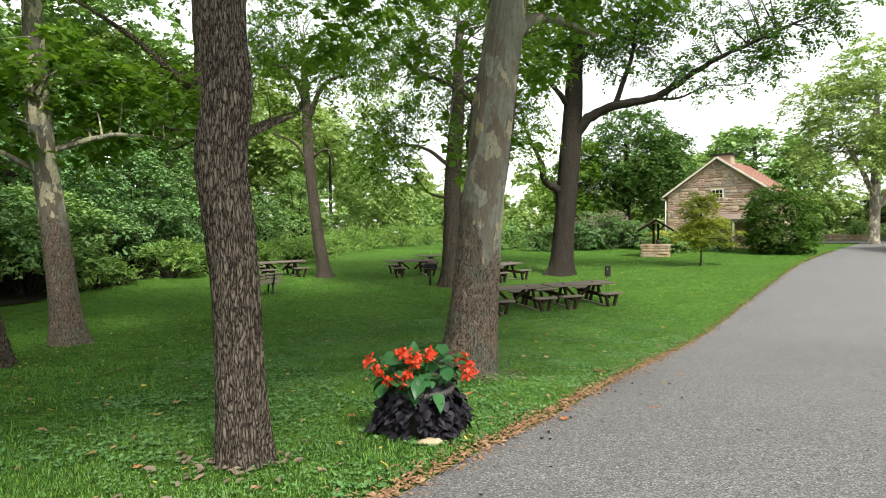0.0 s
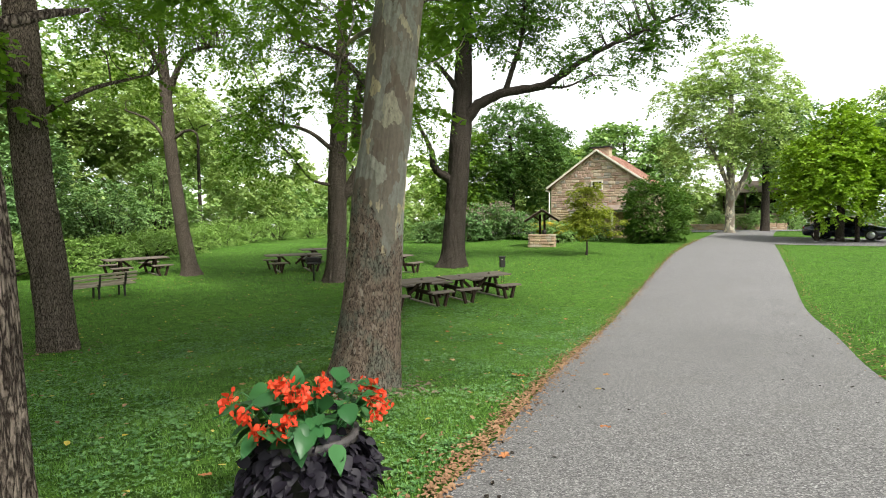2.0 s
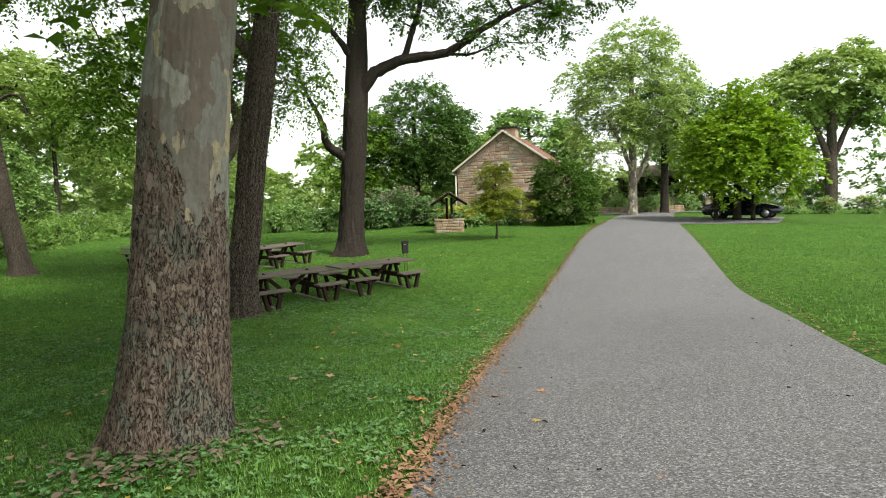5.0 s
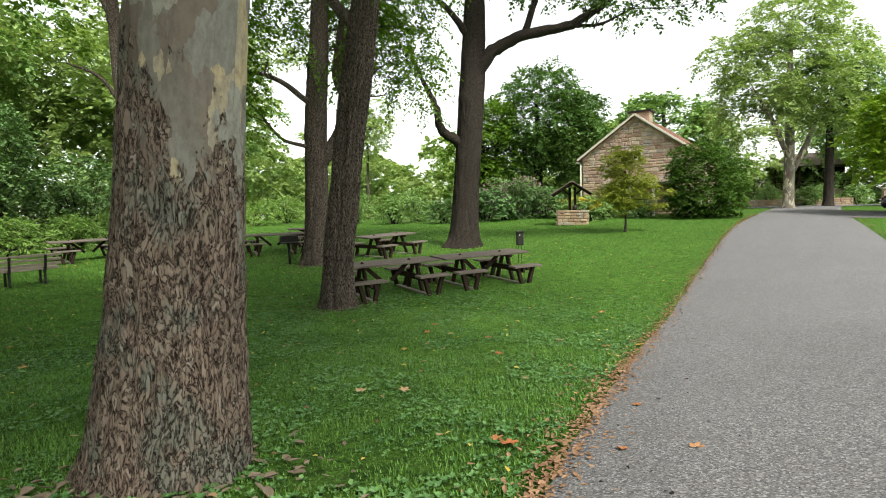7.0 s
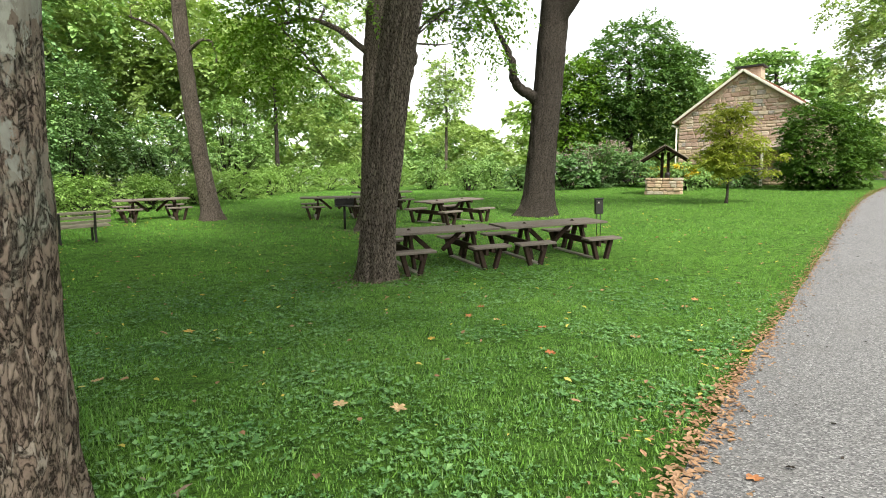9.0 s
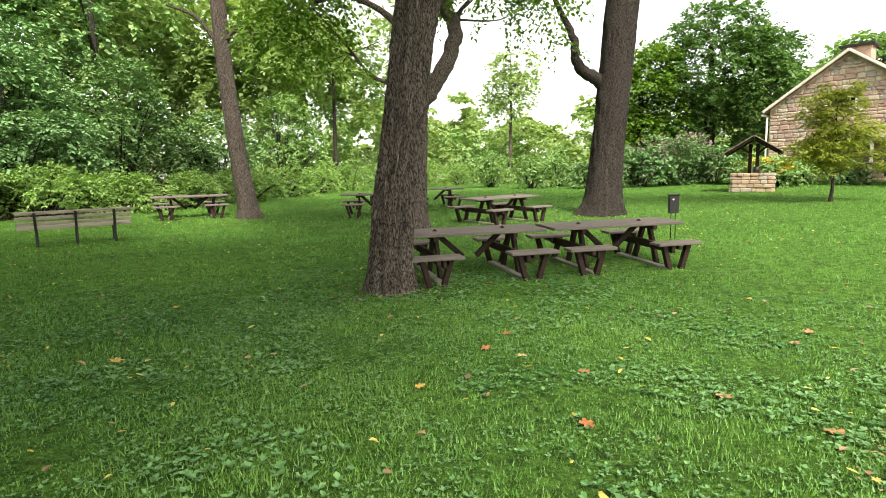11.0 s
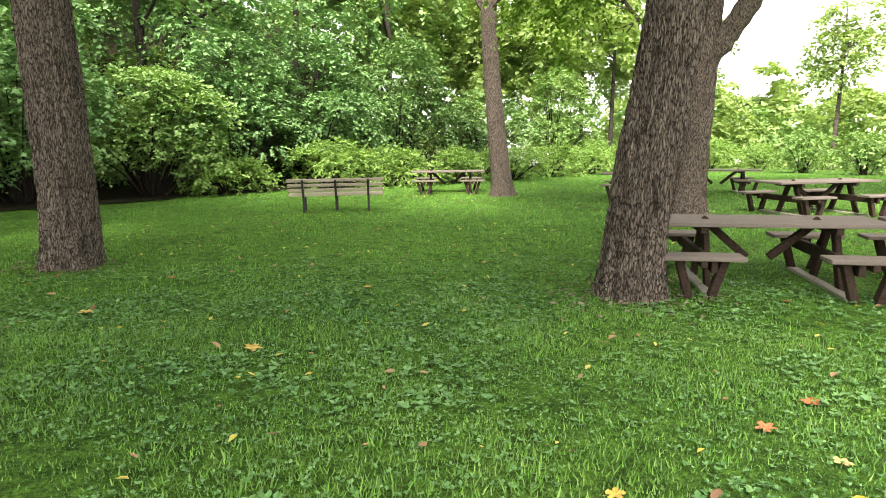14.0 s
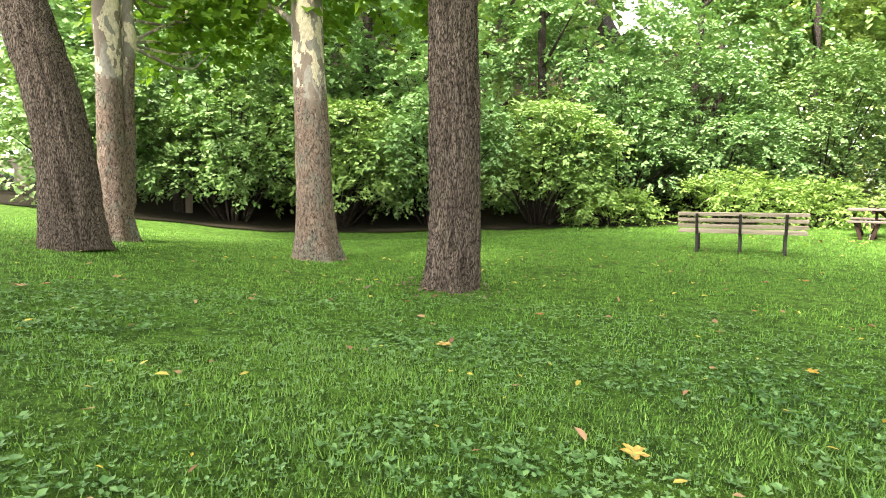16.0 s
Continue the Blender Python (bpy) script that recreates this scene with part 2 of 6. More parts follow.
# Light green leaves, raised further so the colour carries haze on far trees.
LEAF_PALE = leaf_material("pale_green_leaves", (0.11, 0.17, 0.05), (0.27, 0.38, 0.13), (0.44, 0.57, 0.22), 0.45)
LEAF_JAP = leaf_material("olive_gold_leaves", (0.15, 0.20, 0.03), (0.28, 0.33, 0.05), (0.42, 0.44, 0.08), 0.5)
WOOD_TABLE = two_scale("weathered_brown_wood", (0.10, 0.078, 0.066), (0.155, 0.125, 0.108), (0.23, 0.195, 0.175), 2.0, 40, 0.8, 0, 0.5, 0.004, (1, 14, 14))
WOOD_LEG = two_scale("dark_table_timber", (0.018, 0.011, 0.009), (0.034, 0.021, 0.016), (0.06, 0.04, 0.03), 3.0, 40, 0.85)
WOOD_BENCH = two_scale("silvered_bench_slats", (0.20, 0.165, 0.125), (0.29, 0.245, 0.19), (0.40, 0.35, 0.285), 2.0, 50, 0.85, 0, 0.4, 0.003, (1, 12, 12))
IRON = two_scale("black_iron", (0.010, 0.010, 0.011), (0.018, 0.017, 0.017), (0.04, 0.032, 0.028), 3.0, 60, 0.55, 0.3)
STONE = two_scale("fieldstone", (0.30, 0.215, 0.15), (0.42, 0.32, 0.235), (0.50, 0.42, 0.33), 1.3, 26, 0.92, 0, 0.6, 0.02)
MORTAR = two_scale("mortar", (0.38, 0.30, 0.22), (0.45, 0.37, 0.28), (0.50, 0.43, 0.345), 1.0, 30, 0.95)
ROOF_WOOD = two_scale("weathered_roof_boards", (0.16, 0.12, 0.10), (0.24, 0.185, 0.155), (0.33, 0.28, 0.24), 2.0, 40, 0.9)
ROOF_RED = two_scale("faded_red_shingles", (0.22, 0.10, 0.075), (0.30, 0.15, 0.115), (0.36, 0.22, 0.18), 1.5, 30, 0.9)
PAINT = two_scale("cream_paint", (0.62, 0.58, 0.49), (0.70, 0.67, 0.58), (0.55, 0.50, 0.42), 2.0, 60, 0.6, 0, 0.15, 0.002)


# ---- mesh helpers ----
def np_mesh(name, verts, faces, mat, smooth=False):
    """A mesh from arrays: verts (n, 3), faces (m, k)."""
    verts, faces = np.asarray(verts, np.float32), np.asarray(faces, np.int32)
    me = bpy.data.meshes.new(name)
    m, k = faces.shape
    me.vertices.add(len(verts)), me.loops.add(m * k), me.polygons.add(m)
    me.vertices.foreach_set("co", verts.ravel())
    me.loops.foreach_set("vertex_index", faces.ravel())
    me.polygons.foreach_set("loop_start", np.arange(0, m * k, k, dtype=np.int32))
    me.polygons.foreach_set("use_smooth", np.full(m, smooth))
    me.materials.append(mat)
    me.update(calc_edges=True)
    return me


def put(name, me, parent=None, label="", at=None):
    ob = new(name, me)
    ob.parent = parent
    if at is not None:
        ob.matrix_basis = at
    if label:
        tagged(ob, label)
    return ob


def part(name, bm, mat, parent, label="", at=None):
    """Links a bmesh as one mesh object under a thing or a part."""
    me = bpy.data.meshes.new(name)
    bm.to_mesh(me)
    bm.free()
    me.materials.append(mat)
    return put(name, me, parent, label, at)


def thing(name, at, label, category, group="", kind=""):
    ob = new(name)
    ob.empty_display_size = 0.2
    ob.matrix_basis = at
    return tagged(ob, label, category, group, kind)


def box(bm, size, at, bev=0.006):
    """A bevelled box of that size at the pose at."""
    made = bmesh.ops.create_cube(bm, size=1.0, matrix=at @ Matrix.Diagonal((*size, 1)))
    if bev:
        edges = list({e for v in made["verts"] for e in v.link_edges})
        bmesh.ops.bevel(bm, geom=edges, offset=bev, segments=1, affect="EDGES", profile=0.6)


def boxes(*rows, bev=0.006):
    bm = bmesh.new()
    for size, at in rows:
        box(bm, size, at, bev)
    return bm


def lathe(profile, sides=24):
    """A bmesh turned round z from rows of radius and height."""
    bm = bmesh.new()
    rings = [[bm.verts.new((r * math.cos(2 * math.pi * i / sides), r * math.sin(2 * math.pi * i / sides), z)) for i in range(sides)] for r, z in profile]
    for a, b in zip(rings, rings[1:]):
        for i in range(sides):
            f = bm.faces.new((a[i], a[(i + 1) % sides], b[(i + 1) % sides], b[i]))
            f.smooth = True
    bm.faces.new(rings[-1])
    bm.faces.new(rings[0][::-1])
    return bm


def curve_points(points, n):
    """n points on a smooth curve through the given rows (any width)."""
    p = np.asarray(points, float)
    if len(p) == 2:
        u = np.linspace(0, 1, n)[:, None]
        return p[0] * (1 - u) + p[1] * u
    q = np.vstack([2 * p[0] - p[1], p, 2 * p[-1] - p[-2]])
    t = np.linspace(0, len(p) - 1 - 1e-9, n)
    i = t.astype(int)
    f = (t - i)[:, None]
    a, b, c, d = q[i], q[i + 1], q[i + 2], q[i + 3]
    return 0.5 * (2 * b + (c - a) * f + (2 * a - 5 * b + 4 * c - d) * f**2 + (3 * b - a - 3 * c + d) * f**3)


def tube(path, sides, wobble=None):
    """Rings round a path of rows x, y, z, r. Returns vertices and quads."""
    p, r = path[:, :3], path[:, 3]
    t = np.gradient(p, axis=0)
    t /= np.linalg.norm(t, axis=1)[:, None] + 1e-9
    ref = np.where(np.abs(t[:, 2:3]) > 0.8, [[1.0, 0, 0]], [[0, 0, 1.0]])
    u = np.cross(ref, t)
    u /= np.linalg.norm(u, axis=1)[:, None] + 1e-9
    if abs(t[0, 2]) > 0.8 and (np.abs(t[:, 2]) <= 0.8).any():
        for k in range(1, len(p)):
            v = u[k - 1] - t[k] * (u[k - 1] @ t[k])
            u[k] = v / (np.linalg.norm(v) + 1e-9)
    w = np.cross(t, u)
    ang = np.linspace(0, 2 * math.pi, sides, endpoint=False)
    rad = r[:, None] * (1 if wobble is None else wobble)
    ring = p[:, None, :] + rad[..., None] * (np.cos(ang)[None, :, None] * u[:, None, :] + np.sin(ang)[None, :, None] * w[:, None, :])
    n = len(p)
    i, j = np.meshgrid(np.arange(n - 1), np.arange(sides), indexing="ij")
    j2 = (j + 1) % sides
    quads = np.stack([i * sides + j, i * sides + j2, (i + 1) * sides + j2, (i + 1) * sides + j], -1).reshape(-1, 4)
    return ring.reshape(-1, 3), quads


def joined(pieces):
    vs, fs, k = [], [], 0
    for v, f in pieces:
        vs.append(v), fs.append(f + k)
        k += len(v)
    return np.vstack(vs), np.vstack(fs)


def sprays(rng, origins, ways, length, leaflets, size, slim=0.36, droop=0.35, cross=0.8):
    """Leafy twigs: from each origin a spray of leaflets to both sides. Returns vertices and triangles."""
    n, k = len(origins), leaflets
    f = (np.arange(k) + 0.5) / k
    side = np.cross(ways, rng.normal(0, 0.25, (n, 3)) + [0, 0, 1])
    side /= np.linalg.norm(side, axis=1)[:, None] + 1e-6
    L = length * rng.uniform(0.6, 1.2, n)
    pos = origins[:, None] + ways[:, None] * (L[:, None] * f)[..., None]
    pos[..., 2] -= droop * L[:, None] * f**2
    sgn = np.where(np.arange(k) % 2, 1.0, -1.0)
    axis = ways[:, None] * 0.55 + side[:, None] * (sgn * cross)[None, :, None] + rng.normal(0, 0.22, (n, k, 3))
    axis[..., 2] -= 0.25 + 0.2 * droop
    axis /= np.linalg.norm(axis, axis=2)[..., None]
    up = rng.normal(0, 0.35, (n, k, 3)) + [0, 0, 1]
    wide = np.cross(axis, up)
    wide /= np.linalg.norm(wide, axis=2)[..., None] + 1e-6
    nor = np.cross(wide, axis)
    s = (size * rng.uniform(0.65, 1.25, (n, k)))[..., None]
    a = pos
    mid = pos + axis * s * 0.45
    lft, rgt = mid + wide * s * slim + nor * s * 0.08, mid - wide * s * slim + nor * s * 0.08
    tip = pos + axis * s - nor * s * 0.06
    v = np.stack([a, lft, tip, rgt], 2).reshape(-1, 3)
    b = np.arange(n * k)[:, None] * 4
    return v, np.vstack([b + [0, 1, 2], b + [0, 2, 3]])


def ovate(rng, pos, axis, up, size, wide=0.36, ruffle=0.05):
    """Smooth pointed-oval blades, cupped along the midrib, at each place. Returns vertices and triangles."""
    n = len(pos)
    axis = axis / (np.linalg.norm(axis, axis=1)[:, None] + 1e-6)
    side = np.cross(axis, up)
    side /= np.linalg.norm(side, axis=1)[:, None] + 1e-6
    nor = np.cross(side, axis)
    f = np.array([0.0, 0.12, 0.32, 0.55, 0.78, 1.0])
    w = np.array([0.12, 0.75, 1.0, 0.86, 0.5, 0.0]) * wide
    s = (size * rng.uniform(0.6, 1.25, n))[:, None, None]
    mid = pos[:, None] + axis[:, None] * f[None, :, None] * s - nor[:, None] * (0.28 * f**2)[None, :, None] * s
    rim = (side[:, None] * w[None, :, None] + nor[:, None] * (0.25 * w)[None, :, None]) * s
    rim2 = (-side[:, None] * w[None, :, None] + nor[:, None] * (0.25 * w)[None, :, None]) * s
    jig = rng.normal(0, ruffle, (n, 6, 3)) * s * 0.4
    v = np.stack([mid, mid + rim + jig, mid + rim2 - jig], 2).reshape(-1, 3)
    tri = []
    for k in range(5):
        a, b = 3 * k, 3 * k + 3
        tri += [(a, b, b + 1), (a, b + 1, a + 1), (a, a + 2, b + 2), (a, b + 2, b)]
    return v, (np.arange(n)[:, None, None] * 18 + np.array(tri)[None]).reshape(-1, 3)


def lobe_points(rng, lobes, count, shell=0.55):
    """Points in the outer part of uneven lobes (x, y, z, rx, ry, rz), and the ways out of them."""
    lobes = np.asarray(lobes, float)
    vol = np.prod(lobes[:, 3:], axis=1) ** 0.67
    pick = rng.choice(len(lobes), count, p=vol / vol.sum())
    d = rng.normal(0, 1, (count, 3))
    d /= np.linalg.norm(d, axis=1)[:, None]
    r = shell + (1 - shell) * rng.random(count) ** 0.6
    r = r * rng.uniform(0.82, 1.12, count)
    return lobes[pick, :3] + d * lobes[pick, 3:] * r[:, None], d


def clump_points(rng, lobes, count, shell=0.7, clump=0.6, per=14):
    """Points on small domed boughs that lie over uneven lobes, and the ways along which their sprays grow."""
    n = max(3, count // per)
    mid, out = lobe_points(rng, lobes, n, shell)
    up = out * 0.75 + rng.normal(0, 0.18, (n, 3)) + [0, 0, 0.85]
    up /= np.linalg.norm(up, axis=1)[:, None]
    u = np.cross(up, rng.normal(0, 1, (n, 3)))
    u /= np.linalg.norm(u, axis=1)[:, None] + 1e-6
    w = np.cross(up, u)
    size = clump * rng.uniform(0.55, 1.45, n)
    a, f = rng.uniform(0, 2 * math.pi, (n, per)), rng.random((n, per)) ** 0.6
    flat = u[:, None] * np.cos(a)[..., None] + w[:, None] * np.sin(a)[..., None]
    pts = mid[:, None] + (flat * f[..., None] + up[:, None] * (0.42 * (1 - f**2) + rng.normal(0, 0.07, (n, per)))[..., None]) * size[:, None, None]
    ways = flat * (0.35 + f)[..., None] + up[:, None] * 0.35
    ways /= np.linalg.norm(ways, axis=2)[..., None]
    return pts.reshape(-1, 3), ways.reshape(-1, 3)


# ---- the lie of the land ----
def soft(v, k):
    return np.log1p(np.exp(np.clip(v / k, -40, 40))) * k


def land(x, y):
    """Height of the ground: it falls from the drive to a shallow dip and rises gently beyond."""
    z = -0.87 + 0.1 * soft(12.6 - y, 0.8) + 0.05 * soft(y - 14.0, 1.2) - 0.008 * soft(y - 22, 3.0) - 0.022 * soft(y - 40, 4.0) - 0.015 * soft(y - 60, 6.0)
    return z + 0.045 * soft(x - 6, 1.2) - 0.045 * soft(x - 18, 2.0) - 0.015 * soft(x - 45, 6.0) - 0.09 * soft(-y - 6, 2.0)


def gz(x, y):
    return float(land(np.float64(x), np.float64(y)))


def spread(lo, hi, fine_lo, fine_hi, step, n):
    """Grid lines: even between fine_lo and fine_hi, wider outside."""
    mid = np.arange(fine_lo, fine_hi + 1e-6, step)
    grow = np.linspace(0, 1, n + 1)[1:] ** 2.5
    return np.r_[(fine_lo + (lo - fine_lo) * grow)[::-1], mid, fine_hi + (hi - fine_hi) * grow]


gx, gy = spread(-1500, 1500, -26, 50, 0.5, 26), spread(-1500, 1500, -16, 64, 0.5, 26)
X, Y = np.meshgrid(gx, gy)
V = np.stack([X, Y, land(X, Y)], -1).reshape(-1, 3)
near = (np.abs(V[:, 0]) < 60) & (np.abs(V[:, 1]) < 70)
V[~near, 2] = np.minimum(V[~near, 2], 3.0)
nx, ny = len(gx), len(gy)
I, J = np.meshgrid(np.arange(nx - 1), np.arange(ny - 1))
q = (J * nx + I).ravel()
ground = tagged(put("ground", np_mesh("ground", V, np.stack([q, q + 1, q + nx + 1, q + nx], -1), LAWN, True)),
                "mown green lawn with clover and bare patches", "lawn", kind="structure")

# the drive
LEFT = curve_points([(-9.5, -13), (-6, -6.3), (-2.6, 0), (-0.33, 3.71), (1.3, 6.4), (3.07, 9.3), (5.6, 13.0), (10.2, 18.9), (16.8, 27.1), (23.5, 34.5), (33, 45), (46, 58)], 150)
RIGHT = curve_points([(-5.0, -16), (-1.6, -8.5), (1.9, -2), (3.9, 3.0), (6.15, 6.7), (9.3, 10.5), (12.0, 14.0), (15.5, 18.2), (20.6, 24.4), (26.5, 31.5), (36.5, 42.5), (50, 55)], 150)
rng = np.random.default_rng(3)
wob = np.cumsum(rng.normal(0, 0.012, 150))
wob -= np.linspace(wob[0], wob[-1], 150)
cross = np.linspace(0, 1, 13)[None, :, None]
R = (LEFT + wob[:, None] * [1, -0.6])[:, None] * (1 - cross) + RIGHT[:, None] * cross
crown = 0.035 * np.sin(np.linspace(0, 1, 13) * math.pi)[None]
RZ = land(R[..., 0], R[..., 1]) + 0.012 + crown
RZ[:, 0] -= 0.03
RZ[:, -1] -= 0.03
V = np.dstack([R, RZ]).reshape(-1, 3)
I, J = np.meshgrid(np.arange(12), np.arange(149))
q = (J * 13 + I).ravel()
tagged(put("road", np_mesh("road", V, np.stack([q, q + 1, q + 14, q + 13], -1), ASPHALT, True)),
       "grey worn asphalt drive with fine pale gravel", "road", kind="structure")


# ---- trees ----
def trunk_mesh(name, path, mat, sides=72, step=0.05, ridge=0.09, flare=0.35, seed=0, twist=0.25, cells=7.0):
    """A furrowed trunk on a path of rows x, y, z, r, flared at its foot."""
    n = max(8, int((path[-1][2] - path[0][2]) / step))
    p = curve_points(path, n)
    p = np.vstack([p[p[:, 2] - p[0, 2] < 5.5], p[p[:, 2] - p[0, 2] >= 5.5][::5]])
    n = len(p)
    h = p[:, 2] - p[0, 2]
    p[:, 3] *= 1 + flare * np.exp(-h / 0.28)
    wob = np.ones((n, sides))
    for a in range(n):
        fl = math.exp(-h[a] / 0.35)
        for b in range(sides):
            t = 2 * math.pi * b / sides + twist * h[a] * 0.2
            c, s = math.cos(t), math.sin(t)
            v = noise.noise((c * cells * 0.55 + seed, s * cells * 0.55, h[a] * 1.5))
            w = noise.noise((c * 1.3, s * 1.3 + seed, h[a] * 0.8))
            k = noise.noise((c * 2.2 + seed, s * 2.2, h[a] * 0.3))
            wob[a, b] = 1 + ridge * (0.5 - abs(v) * 2.2) + 0.05 * w + fl * 0.30 * k
    v, f = tube(p, sides, wob)
    return np_mesh(name, v, f, mat, True)


def limbs_mesh(name, paths, mat, sides=10, seed=0):
    rng = np.random.default_rng(seed)
    out = []
    for path in paths:
        p = curve_points(path, 5 * len(path))
        p[1:-1, :3] += rng.normal(0, 0.12, (len(p) - 2, 3)) * p[1:-1, 3:4]
        out.append(tube(p, sides, 1 + rng.normal(0, 0.05, (len(p), sides))))
    return np_mesh(name, *joined(out), mat, True)


def twigs(rng, stems, tips, r0=0.035, r1=0.006):
    """Thin branches from the nearest stem point below each tip out to the tip."""
    out = []
    for t in tips:
        d = np.linalg.norm(stems[:, :3] - t, axis=1) + 1.5 * np.clip(stems[:, 2] - t[2] + 0.2, 0, 9)
        s = stems[np.argmin(d)]
        m = (s[:3] + t) / 2 + rng.normal(0, 0.12, 3) * np.linalg.norm(t - s[:3]) + [0, 0, 0.08]
        a = min(r0, s[3] * 0.6)
        out.append(tube(curve_points([(*s[:3], a), (*m, a * 0.6), (*t, r1)], 6), 5))
    return out


def tree(label, trunk, limbs, lobes, mat, leaf, seed, count=1500, leaflets=9, size=0.11, spray=0.5, slim=0.36,
         droop=0.4, ntwigs=60, shell=0.5, group="", cat="tree", canopy=None, clump=0.5, per=12, **kw):
    """A tree: furrowed trunk, limbs with twigs, and a crown of leafy sprays. All in world metres; rows are x, y, z, r."""
    rng = np.random.default_rng(seed)
    x, y, z = trunk[0][:3]
    base = thing("tree", Matrix.Translation((x, y, z)), label, cat, group)
    off = np.array([x, y, z, 0.0])
    trunk = np.asarray(trunk, float) - off
    put("trunk", trunk_mesh("trunk", trunk, mat, seed=seed, **kw), base)
    limbs = [np.asarray(p, float) - off for p in limbs]
    for p in limbs:
        put("limb", limbs_mesh("limb", [p], mat, seed=seed), base)
    if lobes:
        lobes = np.asarray(lobes, float)
        lobes[:, :3] -= off[:3]
        pts, ways = clump_points(rng, lobes, count, shell, clump, per)
        stems = np.vstack([curve_points(p, 24) for p in [trunk[len(trunk) // 2:], *limbs]])
        tips = pts[rng.choice(len(pts), min(ntwigs, len(pts)), replace=False)]
        tagged(put("branchwork", np_mesh("branchwork", *joined(twigs(rng, stems, tips)), mat, True), base), kind="stuff")
        ways = ways + rng.normal(0, 0.3, ways.shape)
        ways /= np.linalg.norm(ways, axis=1)[:, None]
        put("crown", np_mesh("crown", *sprays(rng, pts, ways, spray, leaflets, size, slim, droop), leaf), base)
    # Leaf lobes added above the view to shade the ground below.
    if canopy:
        lobes = np.asarray(canopy, float)
        lobes[:, :3] -= off[:3]
        pts, ways = lobe_points(rng, lobes, 1300, 0.3)
        put("canopy", np_mesh("canopy", *sprays(rng, pts, ways, 0.9, 7, 0.34, 0.36, 0.4), leaf), base)
    return base


def shrub(name, label, cat, at, lobes, leaf, seed, count=1500, leaflets=7, size=0.12, spray=0.35, slim=0.4, droop=0.2, stems=9, stem_mat=None, shell=0.74, group="", kind="", clump=0.38, per=14, low=0.0):
    """A bush: stems that fan out from the foot, and a broken mass of leafy sprays."""
    rng = np.random.default_rng(seed)
    base = thing(name, at, label, cat, group, kind)
    lobes = np.asarray(lobes, float)
    pts, ways = clump_points(rng, lobes, count, shell, clump, per)
    pts[:, 2] = low + np.abs(pts[:, 2] - low)
    out = []
    for t in pts[rng.choice(len(pts), stems, replace=False)]:
        f = np.array([t[0] * 0.15, t[1] * 0.15, -0.05])
        m = f * 0.5 + t * 0.5 + [0, 0, 0.15 * t[2]]
        out.append(tube(curve_points([(*f, 0.035), (*m, 0.025), (*t, 0.006)], 7), 6))
    tagged(put("stemwork", np_mesh("stemwork", *joined(out), stem_mat or BARK_DARK, True), base), kind="stuff")
    ways = ways + rng.normal(0, 0.25, ways.shape)
    ways /= np.linalg.norm(ways, axis=1)[:, None]
    put("foliage", np_mesh("foliage", *sprays(rng, pts, ways, spray, leaflets, size, slim, droop), leaf), base)
    return base

# ---- the trees of the lawn ----
def foot(x, y, r):
    return (x, y, gz(x, y) - 0.06, r)


tree("dark furrowed tree trunk swollen at chest height beside the drive",
     [foot(-1.49, 4.24, 0.185), (-1.53, 4.25, 0.67, 0.17), (-1.57, 4.27, 1.51, 0.168), (-1.66, 4.29, 2.2, 0.182), (-1.61, 4.31, 2.77, 0.168), (-1.68, 4.34, 3.4, 0.185), (-1.6, 4.5, 6.0, 0.17), (-1.5, 4.6, 9.0, 0.1)],
     [[(-1.56, 4.33, 2.36, 0.04), (-1.38, 4.5, 2.5, 0.026), (-1.22, 4.72, 2.62, 0.01)], [(-1.65, 4.4, 4.9, 0.1), (-2.6, 5.2, 5.6, 0.07), (-4.0, 6.4, 6.2, 0.03)], [(-1.6, 4.5, 5.0, 0.1), (0.2, 5.2, 6.6, 0.06), (1.8, 6.0, 7.4, 0.03)]],
     [(-1.6, 4.6, 8.8, 4.2, 4.2, 1.8), (-4.2, 6.2, 5.9, 1.5, 1.5, 0.9), (1.8, 5.8, 7.3, 1.6, 1.6, 0.9)],
     BARK_GREY, LEAF_WALNUT, 11, canopy=[(-1.2, 4.2, 9.5, 5, 5, 1.6), (-2, 1, 9, 4, 4, 1.5)], count=900, sides=120, step=0.03, ridge=0.08, cells=26, flare=0.22)
tree("straight brown furrowed tree trunk standing on the lawn",
     [foot(-5.25, 14.1, 0.335), (-5.33, 14.15, 0.0, 0.312), (-5.47, 14.15, 1.37, 0.312), (-5.6, 14.13, 2.79, 0.305), (-5.75, 14.2, 6.0, 0.26), (-5.8, 14.3, 10.0, 0.14)],
     [[(-5.6, 14.2, 3.7, 0.065), (-4.7, 14.7, 4.4, 0.045), (-3.7, 15.3, 4.9, 0.02)], [(-5.7, 14.2, 4.8, 0.12), (-7.2, 13.6, 6.2, 0.06), (-8.4, 13.0, 7.0, 0.03)]],
     [(-5.6, 14.2, 9.0, 2.6, 2.6, 1.8), (-3.6, 15.4, 5.6, 1.6, 1.5, 1.0), (-7.6, 14.6, 5.2, 1.3, 1.3, 0.9)],
     BARK_GREY, LEAF_WALNUT, 12, count=1300, sides=96, step=0.035, ridge=0.14, cells=20, flare=0.12)
